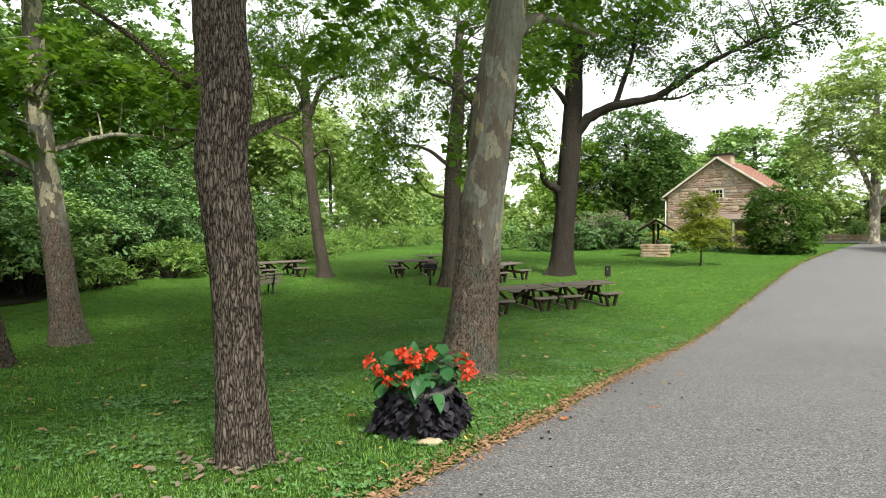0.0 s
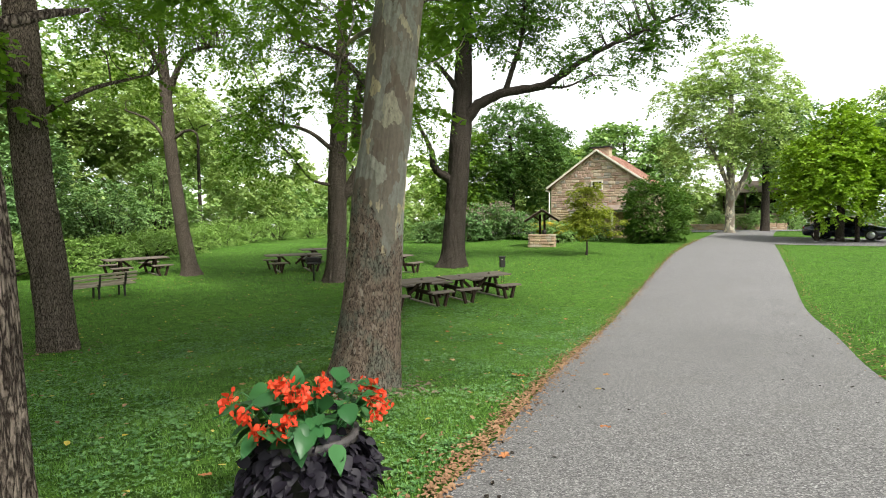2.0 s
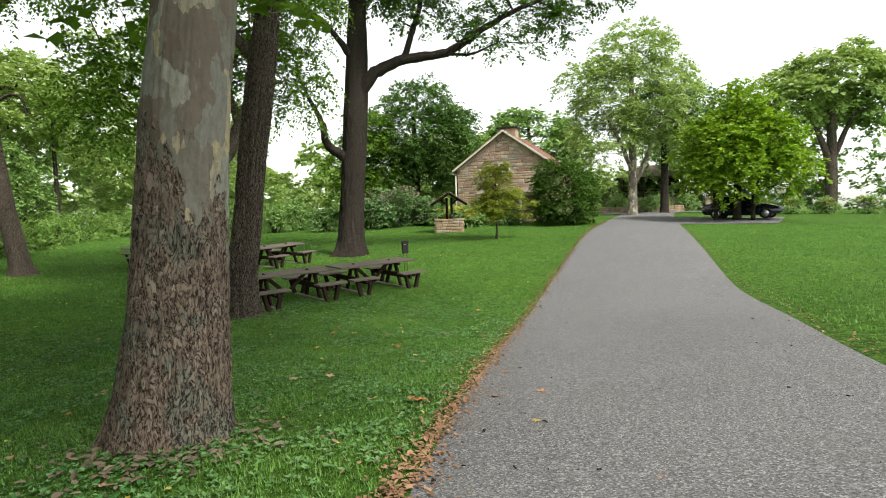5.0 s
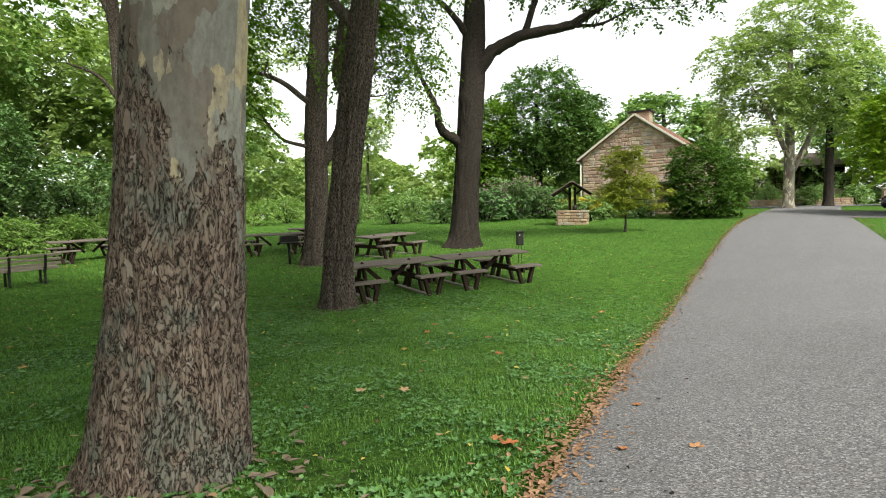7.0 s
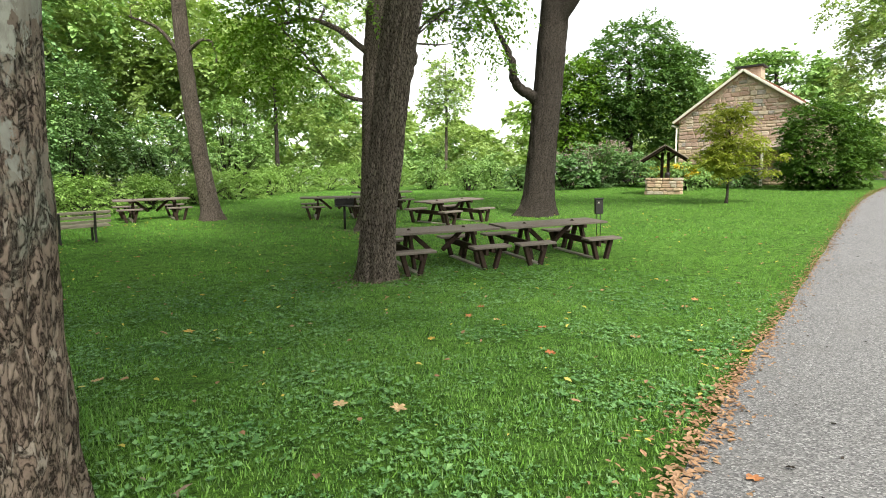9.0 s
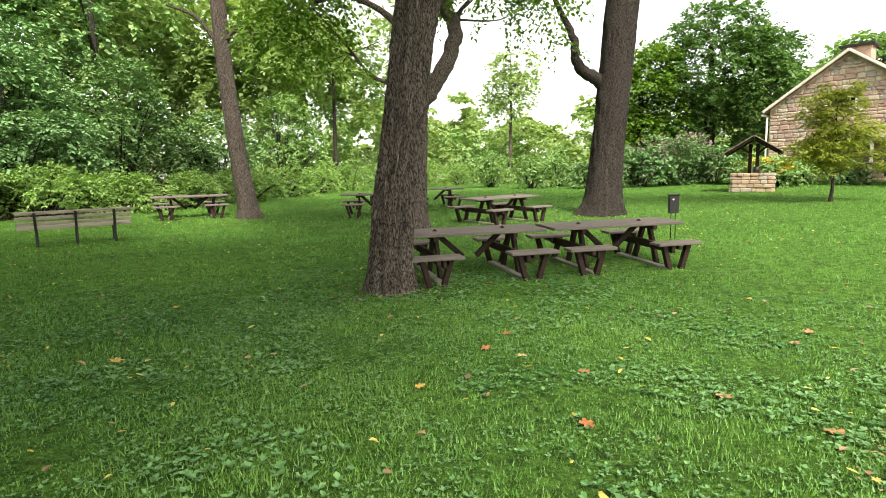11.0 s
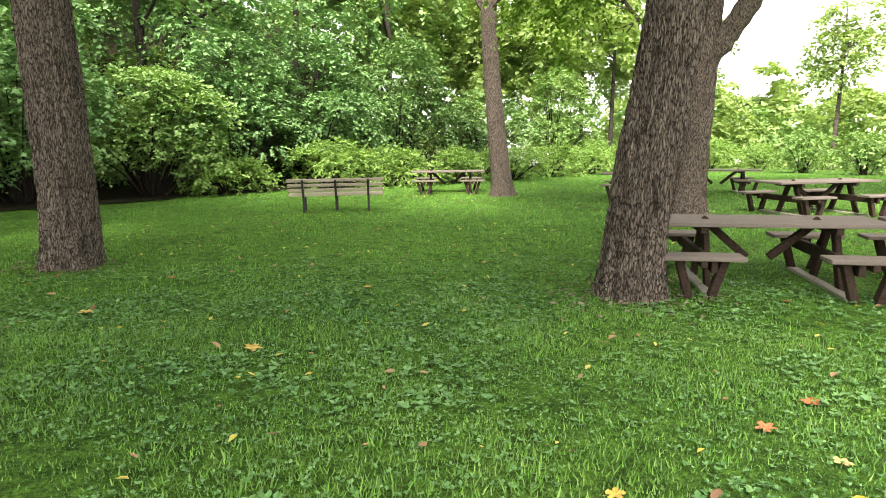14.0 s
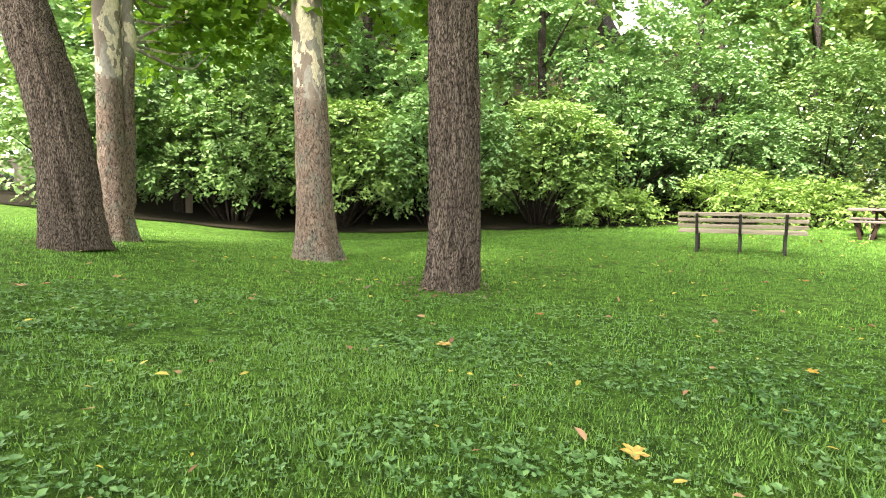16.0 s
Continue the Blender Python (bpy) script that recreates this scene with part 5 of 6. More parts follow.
# garden beds near the well and the house
PINK = two_scale("dusty_pink_flowerheads", (0.30, 0.20, 0.20), (0.38, 0.27, 0.26), (0.45, 0.36, 0.33), 4, 30, 0.9)
YELLOW = two_scale("yellow_petals", (0.62, 0.42, 0.02), (0.75, 0.55, 0.03), (0.80, 0.62, 0.08), 6, 40, 0.7)
ORANGE = two_scale("orange_petals", (0.55, 0.20, 0.06), (0.62, 0.30, 0.12), (0.65, 0.42, 0.22), 6, 40, 0.7)


def flower_shrub(x, y, s, leaf, petals, seed, label, n=700, heads=120):
    lobes = np.asarray([(0, 0, 0.8, 1.0, 0.8, 0.8), (0.6, 0.1, 1.1, 0.7, 0.6, 0.6), (-0.6, 0, 0.9, 0.7, 0.6, 0.7)]) * s
    base = shrub("flowering_shrub", label, "flowers", ground_pose(x, y, seed * 37), lobes, leaf, seed, n, 6, 0.15, 0.32, 0.34, 0.2, 10, group="flower beds")
    if heads:
        r = np.random.default_rng(seed)
        pts, ways = lobe_points(r, lobes, heads, 0.95)
        pts = pts[pts[:, 2] > 0.7 * s]
        tagged(put("flower_mass", np_mesh("flower_mass", *sprays(r, pts, np.tile([0, 0, 1.0], (len(pts), 1)), 0.2, 8, 0.09, 0.4, 0.0), petals), base), kind="stuff")
    return base


for k, (x, y, s, leaf, pet, n, hd, lab) in enumerate([
        (8.2, 40.6, 1.0, LEAF_DARK, PINK, 700, 0, "low dark green garden shrub"), (9.4, 40.2, 1.2, LEAF_BLUE, PINK, 900, 160, "grey-green shrub with dusty pink flowerheads"), (10.8, 40.6, 1.45, LEAF_BLUE, PINK, 1000, 220, "tall shrub with dusty pink flowerheads"),
        (12.2, 40.9, 1.5, LEAF_DARK, PINK, 1000, 240, "tall shrub with dusty pink flowerheads"), (13.2, 40.4, 1.0, LEAF_BLUE, PINK, 700, 80, "grey-green shrub with dusty pink flowerheads"), (6.9, 41.4, 0.8, LEAF_DARK, PINK, 500, 0, "low dark green garden shrub"),
        (14.6, 37.6, 0.65, LEAF_LIGHT, YELLOW, 400, 140, "low plant with yellow flowers"), (15.6, 36.4, 0.6, LEAF_LIGHT, YELLOW, 400, 150, "low plant with yellow flowers"), (14.2, 35.2, 0.6, LEAF_LIGHT, YELLOW, 450, 260, "low plant thick with yellow flowers"), (13.8, 36.2, 0.65, LEAF_LIGHT, YELLOW, 450, 260, "low plant thick with yellow flowers"), (13.8, 38.8, 0.6, LEAF_DARK, YELLOW, 400, 90, "low plant with yellow flowers"), (16.6, 35.0, 0.5, LEAF_DARK, YELLOW, 350, 30, "low leafy border plant"),
        (4.0, 43.5, 1.1, LEAF_LIGHT, PINK, 700, 0, "bright green bush at the lawn's edge"), (1.4, 46.5, 1.3, LEAF_LIGHT, PINK, 700, 0, "bright green bush at the lawn's edge"), (5.6, 46.0, 1.5, LEAF_LIGHT, PINK, 800, 0, "bright green bush at the lawn's edge"),
        (37.5, 35.6, 0.6, LEAF_LIGHT, ORANGE, 400, 120, "low border plant with orange flowers"), (39.5, 34.4, 0.6, LEAF_LIGHT, YELLOW, 400, 120, "low border plant with yellow flowers"), (41.6, 33.2, 0.6, LEAF_LIGHT, ORANGE, 400, 140, "low border plant with orange flowers"), (43.8, 31.9, 0.65, LEAF_LIGHT, YELLOW, 400, 120, "low border plant with yellow flowers"), (46.0, 30.6, 0.7, LEAF_DARK, ORANGE, 400, 120, "low border plant with orange flowers"),
        (36.0, 45.6, 0.8, LEAF_LIGHT, PINK, 500, 0, "leafy plant on the walled bank"), (38.0, 46.6, 0.9, LEAF_LIGHT, PINK, 500, 0, "leafy plant on the walled bank"), (34.0, 47.2, 0.9, LEAF_LIGHT, PINK, 500, 0, "leafy plant on the walled bank"), (40.4, 45.4, 0.9, LEAF_LIGHT, PINK, 500, 0, "leafy plant on the walled bank")]):
    flower_shrub(x, y, s, leaf, pet, 130 + k, lab, int(n * 0.75), hd)


# side road, low wall, gate piers, pavilion, sign, fence
def sheet(name, rows, mat, label, cat, lift=0.03):
    """A paved sheet between two edges, laid on the land."""
    a, b = curve_points([r[0] for r in rows], 24), curve_points([r[1] for r in rows], 24)
    c = np.linspace(0, 1, 7)[None, :, None]
    P = a[:, None] * (1 - c) + b[:, None] * c
    Z = land(P[..., 0], P[..., 1]) + lift
    i, j = np.meshgrid(np.arange(6), np.arange(23))
    k = (j * 7 + i).ravel()
    return tagged(put(name, np_mesh(name, np.dstack([P, Z]).reshape(-1, 3), np.stack([k, k + 1, k + 8, k + 7], -1), mat, True)), label, cat, kind="structure")


sheet("road_side", [((22.9, 29.2), (27.6, 35.2)), ((25.4, 27.6), (31.2, 33.2)), ((28.2, 26.2), (34.4, 30.8))], ASPHALT, "pale asphalt apron where a car is parked", "road")
sheet("road_cross", [((13.0, 47.2), (14.0, 50.2)), ((22.0, 42.0), (24.0, 45.0)), ((30.0, 41.8), (32.0, 45.0)), ((40.0, 42.0), (41, 45.0))], ASPHALT, "narrow asphalt lane crossing behind the house", "road", 0.045)


def low_wall(at, length, h, courses):
    r = random.Random(31)
    base = thing("stone_wall", at, "low dry-laid brown stone wall below a planted bank", "wall")
    part("core", boxes(((length, 0.3, h), pose(0, 0.1, h / 2 - 0.1))), STONE, base)
    for c in range(courses):
        u = -length / 2
        while u < length / 2 - 0.1:
            w = min(r.uniform(0.2, 0.5), length / 2 - u)
            part("stone", boxes(((w - 0.02, 0.2, h / courses - 0.02), pose(u + w / 2, -0.1 + r.uniform(-0.03, 0.03), (c + 0.5) * h / courses - 0.05)), bev=0.02), STONES[r.randrange(3)], base)
            u += w
    return base


low_wall(ground_pose(35.0, 46.2, -18), 9.0, 0.6, 4)
for x, y in ((38.6, 41.2), (41.0, 39.6)):
    pier = thing("gate_pier", ground_pose(x, y, -35), "square brown stone gate pier", "pier", "gate piers")
    part("shaft", boxes(((0.55, 0.55, 1.2), pose(0, 0, 0.6)), bev=0.03), STONE, pier)
    part("cap", boxes(((0.68, 0.68, 0.1), pose(0, 0, 1.25)), bev=0.02), STONES[2], pier)


def pavilion(at):
    base = thing("pavilion", at, "dark open pavilion with a brown hipped roof", "pavilion")
    part("floor_slab", boxes(((7.4, 5.4, 2.2), pose(0, 0, 0.4))), STONE, base)
    for x in (-3.3, -1.1, 1.1, 3.3):
        for y in (-2.3, 2.3):
            part("post", boxes(((0.2, 0.2, 2.4), pose(x, y, 2.7))), WOOD_LEG, base)
    bm = bmesh.new()
    e = [bm.verts.new(v) for v in ((-4.2, -3.2, 3.9), (4.2, -3.2, 3.9), (4.2, 3.2, 3.9), (-4.2, 3.2, 3.9))]
    t = [bm.verts.new(v) for v in ((-1.8, 0, 5.4), (1.8, 0, 5.4))]
    for f in ((e[0], e[1], t[1], t[0]), (e[1], e[2], t[1]), (e[2], e[3], t[0], t[1]), (e[3], e[0], t[0]), (e[3], e[2], e[1], e[0])):
        bm.faces.new(f)
    part("roof", bm, ROOF_WOOD, base)
    part("back_wall", boxes(((7.0, 0.15, 2.4), pose(0, 2.4, 2.7))), WOOD_LEG, base)
    part("railing", boxes(((6.8, 0.08, 0.1), pose(0, -2.3, 2.3)), ((6.8, 0.06, 0.06), pose(0, -2.3, 1.9))), WOOD_LEG, base)
    return base


pavilion(ground_pose(49.5, 61.0, -35))


def oval_sign(at):
    base = thing("oval_sign", at, "white oval sign on a post beside the far bed", "sign")
    part("post", boxes(((0.1, 0.1, 2.2), pose(0, 0.08, 1.1)), bev=0.01), WOOD_LEG, base)
    part("board", lathe([(0.0, -0.02), (0.38, -0.02), (0.4, 0.0), (0.38, 0.02), (0.0, 0.02)], 28), PAINT, base, at=pose(0, 0, 1.9, 90) @ Matrix.Diagonal((1.5, 1, 1, 1)))
    part("lettering", boxes(((0.7, 0.01, 0.05), pose(0, -0.03, 2.0)), ((0.5, 0.01, 0.05), pose(0, -0.03, 1.86)), bev=0), IRON, base)
    return base


oval_sign(ground_pose(41.4, 36.6, -40))
fence = thing("rail_fence", ground_pose(13.6, 44.6, 8), "weathered split rail fence behind the garden", "fence")
for i in range(6):
    part("post", boxes(((0.12, 0.12, 1.15), pose(-5 + 2 * i, 0, 0.5)), bev=0.015), ROOF_WOOD, fence)
for i in range(5):
    for z in (0.45, 0.85):
        part("rail", boxes(((2.05, 0.06, 0.1), pose(-4 + 2 * i, 0.02, z, 0, (-1) ** i * 1.2)), bev=0.015), ROOF_WOOD, fence)
bridge = thing("bridge_parapet", ground_pose(-27.5, 3.4, 68), "pale concrete bridge parapet beyond the trees", "bridge")
part("parapet", boxes(((12, 0.35, 0.45), pose(0, 0, 0.95))), CONCRETE, bridge)
part("rail", boxes(((12, 0.08, 0.08), pose(0, 0, 1.7))), CONCRETE, bridge)
for i in range(5):
    part("pier", boxes(((0.5, 0.4, 0.9), pose(-5 + 2.5 * i, 0, 0.35))), CONCRETE, bridge)
    part("post", boxes(((0.07, 0.07, 0.6), pose(-5 + 2.5 * i, 0, 1.45))), CONCRETE, bridge)
pole = thing("utility_pole", ground_pose(-18.4, 10.3), "pale weathered utility pole among the trees", "pole")
part("shaft", lathe([(0.11, -0.2), (0.08, 7.0)], 12), WOOD_BENCH, pole)
part("crossarm", boxes(((0.09, 1.6, 0.1), pose(0.1, 0, 6.5))), WOOD_BENCH, pole)


# ---- the parked car ----
def loft(rows, bm):
    """A closed skin through cross-sections: rows of x and a ring of (y, z)."""
    rings = [[bm.verts.new((x, y, z)) for y, z in ring] for x, ring in rows]
    n = len(rings[0])
    for a, b in zip(rings, rings[1:]):
        for i in range(n):
            bm.faces.new((a[i], b[i], b[(i + 1) % n], a[(i + 1) % n])).smooth = True
    bm.faces.new(rings[0]), bm.faces.new(rings[-1][::-1])
    bmesh.ops.recalc_face_normals(bm, faces=bm.faces)
    return bm


def sedan(at):
    paint, n, l, b = material("dark_blue_car_paint", 0.25, 0.3)
    b.inputs["Base Color"].default_value, b.inputs["Coat Weight"].default_value = (0.012, 0.016, 0.03, 1), 0.8
    chrome, n, l, b = material("alloy", 0.3, 0.9)
    b.inputs["Base Color"].default_value = (0.6, 0.6, 0.62, 1)
    rubber = two_scale("tyre_rubber", (0.012, 0.012, 0.012), (0.02, 0.02, 0.02), (0.035, 0.033, 0.03), 5, 60, 0.9)
    lamp, n, l, b = material("lamp_glass", 0.1)
    b.inputs["Base Color"].default_value = (0.5, 0.5, 0.48, 1)
    red, n, l, b = material("tail_lamp", 0.2)
    b.inputs["Base Color"].default_value = (0.4, 0.02, 0.02, 1)
    car = thing("car", at, "dark blue sedan parked on the apron", "car")

    def ring(w, z0, z1, wt):
        return [(-w, z0), (-w, (z0 + z1) / 2), (-wt, z1), (wt, z1), (w, (z0 + z1) / 2), (w, z0)]
    body = [(-2.2, ring(0.72, 0.42, 0.75, 0.66)), (-2.05, ring(0.82, 0.28, 0.92, 0.74)), (-1.3, ring(0.88, 0.22, 0.98, 0.8)), (0.4, ring(0.88, 0.2, 0.95, 0.8)), (1.3, ring(0.87, 0.22, 0.86, 0.76)), (2.0, ring(0.8, 0.28, 0.72, 0.68)), (2.2, ring(0.66, 0.4, 0.6, 0.56))]
    part("body", loft(body, bmesh.new()), paint, car)
    cab = [(-1.75, ring(0.76, 0.9, 0.97, 0.7)), (-1.1, ring(0.76, 0.9, 1.36, 0.58)), (-0.1, ring(0.77, 0.9, 1.42, 0.6)), (0.4, ring(0.77, 0.88, 1.34, 0.58)), (1.15, ring(0.74, 0.84, 0.9, 0.66))]
    cabin = part("cabin", loft(cab, bmesh.new()), paint, car)
    for sy in (-1, 1):
        part("window", boxes(((0.85, 0.02, 0.3), pose(-0.62, sy * 0.735, 1.13, sy * 20))), GLASS, cabin)
        part("window", boxes(((0.75, 0.02, 0.3), pose(0.26, sy * 0.735, 1.12, sy * 20))), GLASS, cabin)
        part("headlight", boxes(((0.25, 0.3, 0.12), pose(2.02, sy * 0.56, 0.62)), bev=0.03), lamp, car)
        part("tail_light", boxes(((0.12, 0.3, 0.14), pose(-2.1, sy * 0.6, 0.76)), bev=0.02), red, car)
        part("mirror", boxes(((0.1, 0.18, 0.12), pose(0.7, sy * 0.93, 0.98)), bev=0.03), paint, car)
        for x in (-1.35, 1.35):
            wheel = part("wheel", lathe([(0.16, -0.1), (0.29, -0.1), (0.32, -0.07), (0.32, 0.07), (0.29, 0.1), (0.16, 0.1)], 28), rubber, car, at=pose(x, sy * 0.8, 0.32, 90))
            part("rim", lathe([(0.02, -0.105), (0.2, -0.105), (0.215, -0.09), (0.215, 0.09), (0.2, 0.105), (0.02, 0.105)], 20), chrome, wheel)
    return car


sedan(pose(30.7, 30.7, gz(30.7, 30.7) + 0.03, 0, 0, -60))


# ---- the flower tub by the drive ----
def flower_tub(at):
    r = np.random.default_rng(200)
    vine = leaf_material("purple_black_vine", (0.005, 0.004, 0.008), (0.009, 0.007, 0.013), (0.018, 0.014, 0.024), 0.05, 0.6)
    green = leaf_material("begonia_leaves", (0.02, 0.07, 0.03), (0.035, 0.13, 0.045), (0.07, 0.20, 0.06), 0.25, 0.35)
    red = leaf_material("scarlet_petals", (0.62, 0.03, 0.015), (0.78, 0.06, 0.025), (0.82, 0.14, 0.06), 0.25, 0.5)
    clay = two_scale("dark_tub", (0.03, 0.026, 0.028), (0.05, 0.044, 0.045), (0.08, 0.07, 0.07), 3, 40, 0.6)
    base = thing("flower_tub", at, "dark tub of scarlet begonias with purple-black trailing vine", "planter")
    part("tub", lathe([(0.2, 0), (0.22, 0.02), (0.27, 0.36), (0.3, 0.38), (0.3, 0.43), (0.26, 0.43), (0.25, 0.38), (0.0, 0.37)], 32), clay, base)
    part("soil", lathe([(0.0, 0.36), (0.25, 0.36), (0.25, 0.39), (0.0, 0.4)], 20), BARK_DARK, base)
    a = r.uniform(0, 2 * math.pi, 240)
    h = r.uniform(0.0, 1, 240)
    o = np.stack([np.cos(a) * (0.22 + 0.15 * h), np.sin(a) * (0.22 + 0.15 * h), 0.46 - 0.36 * h], -1)
    w = np.stack([np.cos(a), np.sin(a), np.full(240, -0.5)], -1)
    tagged(put("vine", np_mesh("vine", *ovate(r, np.repeat(o, 3, axis=0) + r.normal(0, 0.035, (720, 3)), np.repeat(w, 3, axis=0) + r.normal(0, 0.5, (720, 3)), r.normal(0, 0.5, (720, 3)) + [0, 0, 1], 0.095, 0.36), vine, True), base, "purple-black trailing vine leaves"), kind="stuff")
    pts, ways = lobe_points(r, [(0, 0, 0.52, 0.36, 0.32, 0.18), (-0.2, -0.05, 0.58, 0.2, 0.2, 0.13), (0.19, 0.03, 0.56, 0.2, 0.2, 0.13)], 130, 0.75)
    pts[:, 2] = np.maximum(pts[:, 2], 0.42)
    ways[:, 2] = np.abs(ways[:, 2]) * 0.3 - 0.25
    tagged(put("leaves", np_mesh("leaves", *ovate(r, pts, ways + r.normal(0, 0.35, ways.shape), r.normal(0, 0.35, ways.shape) + [0, 0, 1], 0.155, 0.38), green, True), base, "glossy dark green begonia leaves"), kind="stuff")
    stalk = []
    heads, hw = lobe_points(r, [(0, 0, 0.56, 0.44, 0.42, 0.2), (-0.22, -0.14, 0.6, 0.24, 0.22, 0.14), (0.2, -0.14, 0.52, 0.26, 0.22, 0.14)], 26, 0.97)
    heads[:, 2] = np.clip(heads[:, 2], 0.40, 0.82)
    for p in heads:
        stalk.append(tube(curve_points([(p[0] * 0.4, p[1] * 0.4, 0.42, 0.005), (p[0] * 0.8, p[1] * 0.8, p[2] + 0.03, 0.004), (*p, 0.003)], 6), 5))
        n = 22
        c = r.normal(0, 0.024, (n, 3)) + p
        d = r.normal(0, 1, (n, 3)) + [0, 0, -0.5]
        put("flower", np_mesh("flower", *ovate(r, c, d, r.normal(0, 1, (n, 3)), 0.040, 0.42), red, True), base, "scarlet hanging begonia flowers")
    tagged(put("stalkwork", np_mesh("stalkwork", *joined(stalk), green, True), base), kind="stuff")
    return base


flower_tub(ground_pose(-0.21, 5.12))
rock = bmesh.new()
bmesh.ops.create_icosphere(rock, subdivisions=3, radius=0.09)
for v in rock.verts:
    v.co = Vector((v.co.x * 1.25, v.co.y * 0.6, v.co.z * 0.35)) * (1 + 0.25 * noise.noise(v.co * 14))
me = bpy.data.meshes.new("rock")
rock.to_mesh(me)
rock.free()
me.materials.append(STONES[0])
tagged(put("rock", me, at=pose(-0.12, 4.72, gz(-0.12, 4.72) + 0.02, 0, 0, 20)), "flat tan stone at the foot of the tub", "rock")


# ---- grass, weeds and fallen leaves ----
WALKED = np.array([row[1][:2] for row in PATH])
# Near blades are darkened for canopy shade; far ones brightened as if sunlit.
GRASS_SHADE = leaf_material("shade_toned_grass_blades", (0.006, 0.022, 0.005), (0.062, 0.172, 0.030), (0.225, 0.40, 0.085), 0.15, 0.42, 0.0)
GRASS_SUNLIT = leaf_material("sunny_grass_blades", (0.042, 0.128, 0.022), (0.11, 0.265, 0.042), (0.21, 0.41, 0.072), 0.25, 0.45, 0.1)
CLOVER = leaf_material("broad_weed_leaves", (0.03, 0.10, 0.024), (0.072, 0.185, 0.052), (0.20, 0.36, 0.13), 0.15, 0.42, 0.1)
DRY = leaf_material("dry_leaves", (0.08, 0.038, 0.022), (0.25, 0.13, 0.075), (0.46, 0.30, 0.18), 0.1, 0.8)
GOLD = leaf_material("yellowed_leaves", (0.40, 0.30, 0.03), (0.55, 0.42, 0.06), (0.62, 0.55, 0.20), 0.25, 0.7)


BARK_CHIP = leaf_material("bark_chips", (0.07, 0.05, 0.035), (0.15, 0.11, 0.08), (0.27, 0.22, 0.16), 0.0, 0.9)


def left_of_drive(p, gap=0.0):
    """Whether points lie on the lawn to the left of the drive's left edge."""
    x = np.interp(p[:, 1], LEFT[:, 1], LEFT[:, 0])
    return p[:, 0] < x - gap


def right_of_drive(p):
    return p[:, 0] > np.interp(p[:, 1], RIGHT[:, 1], RIGHT[:, 0]) + 0.05


def scatter(r, x0, x1, y0, y1, n, keep):
    p = np.stack([r.uniform(x0, x1, n), r.uniform(y0, y1, n)], -1)
    return p[keep(p)]


def blades(r, p, h, w):
    """One bent blade of grass at each place: three corners, leaning over."""
    n = len(p)
    z = land(p[:, 0], p[:, 1])
    lush = np.sin(p[:, 0] * 2.1 + 1.7 * np.sin(p[:, 1] * 1.3)) * np.sin(p[:, 1] * 2.6 + 1.3 * np.sin(p[:, 0] * 1.9)) + 0.5 * np.sin(p[:, 0] * 9.1 + 2 * np.sin(p[:, 1] * 7.3))
    a, lean = r.uniform(0, 2 * math.pi, n), r.uniform(0.15, 0.9, n)
    H = h * r.uniform(0.45, 1.25, n) * np.clip(1 + 0.5 * lush, 0.35, 2.0)
    b = a + r.normal(0, 0.5, n) + math.pi / 2
    W = w * r.uniform(0.7, 1.3, n)
    root = np.stack([p[:, 0], p[:, 1], z - 0.004], -1)
    side = np.stack([np.cos(a) * W, np.sin(a) * W, np.zeros(n)], -1)
    tip = root + np.stack([np.cos(b) * H * lean, np.sin(b) * H * lean, H], -1)
    return np.stack([root - side, root + side, tip], 1).reshape(-1, 3), np.arange(3 * n).reshape(-1, 3)


r = np.random.default_rng(300)
near_path = lambda d0: (lambda p: left_of_drive(p, 0.02) & (np.min(np.linalg.norm(p[:, None] - WALKED[None], axis=2), axis=1) < d0))
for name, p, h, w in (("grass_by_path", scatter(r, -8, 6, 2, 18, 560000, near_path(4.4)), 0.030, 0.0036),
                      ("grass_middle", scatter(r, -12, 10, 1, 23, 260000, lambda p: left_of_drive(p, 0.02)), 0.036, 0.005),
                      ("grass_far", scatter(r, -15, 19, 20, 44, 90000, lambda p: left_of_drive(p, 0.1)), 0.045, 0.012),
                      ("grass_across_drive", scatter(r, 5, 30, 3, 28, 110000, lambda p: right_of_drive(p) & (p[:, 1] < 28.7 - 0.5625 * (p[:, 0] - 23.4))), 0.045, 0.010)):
    tagged(put(name, np_mesh(name, *blades(r, p, h, w), GRASS_SHADE if name == "grass_by_path" else GRASS_SUNLIT)), "short green mown grass blades", "grass", kind="stuff")


def rosettes(r, p, size, k, lift=0.012):
    """Small weeds: k broad leaves spread from each place."""
    n = len(p)
    o = np.repeat(np.stack([p[:, 0], p[:, 1], land(p[:, 0], p[:, 1]) + lift], -1), k, axis=0)
    a = r.uniform(0, 2 * math.pi, n * k)
    ax = np.stack([np.cos(a), np.sin(a), r.uniform(0.15, 0.8, n * k)], -1)
    s = np.repeat(size * r.uniform(0.5, 1.4, n), k) * r.uniform(0.7, 1.2, n * k)
    wd = np.stack([-np.sin(a), np.cos(a), r.normal(0, 0.2, n * k)], -1)
    s = s[:, None]
    v = np.stack([o, o + ax * s * 0.5 + wd * s * 0.36, o + ax * s * [1, 1, 0.7], o + ax * s * 0.5 - wd * s * 0.36], 1).reshape(-1, 3)
    b = np.arange(n * k)[:, None] * 4
    return v, np.vstack([b + [0, 1, 2], b + [0, 2, 3]])


def patchy(keep, scale, level):
    return lambda p: keep(p) & (np.array([noise.noise((x * scale, y * scale, 2.7)) for x, y in p]) > level)


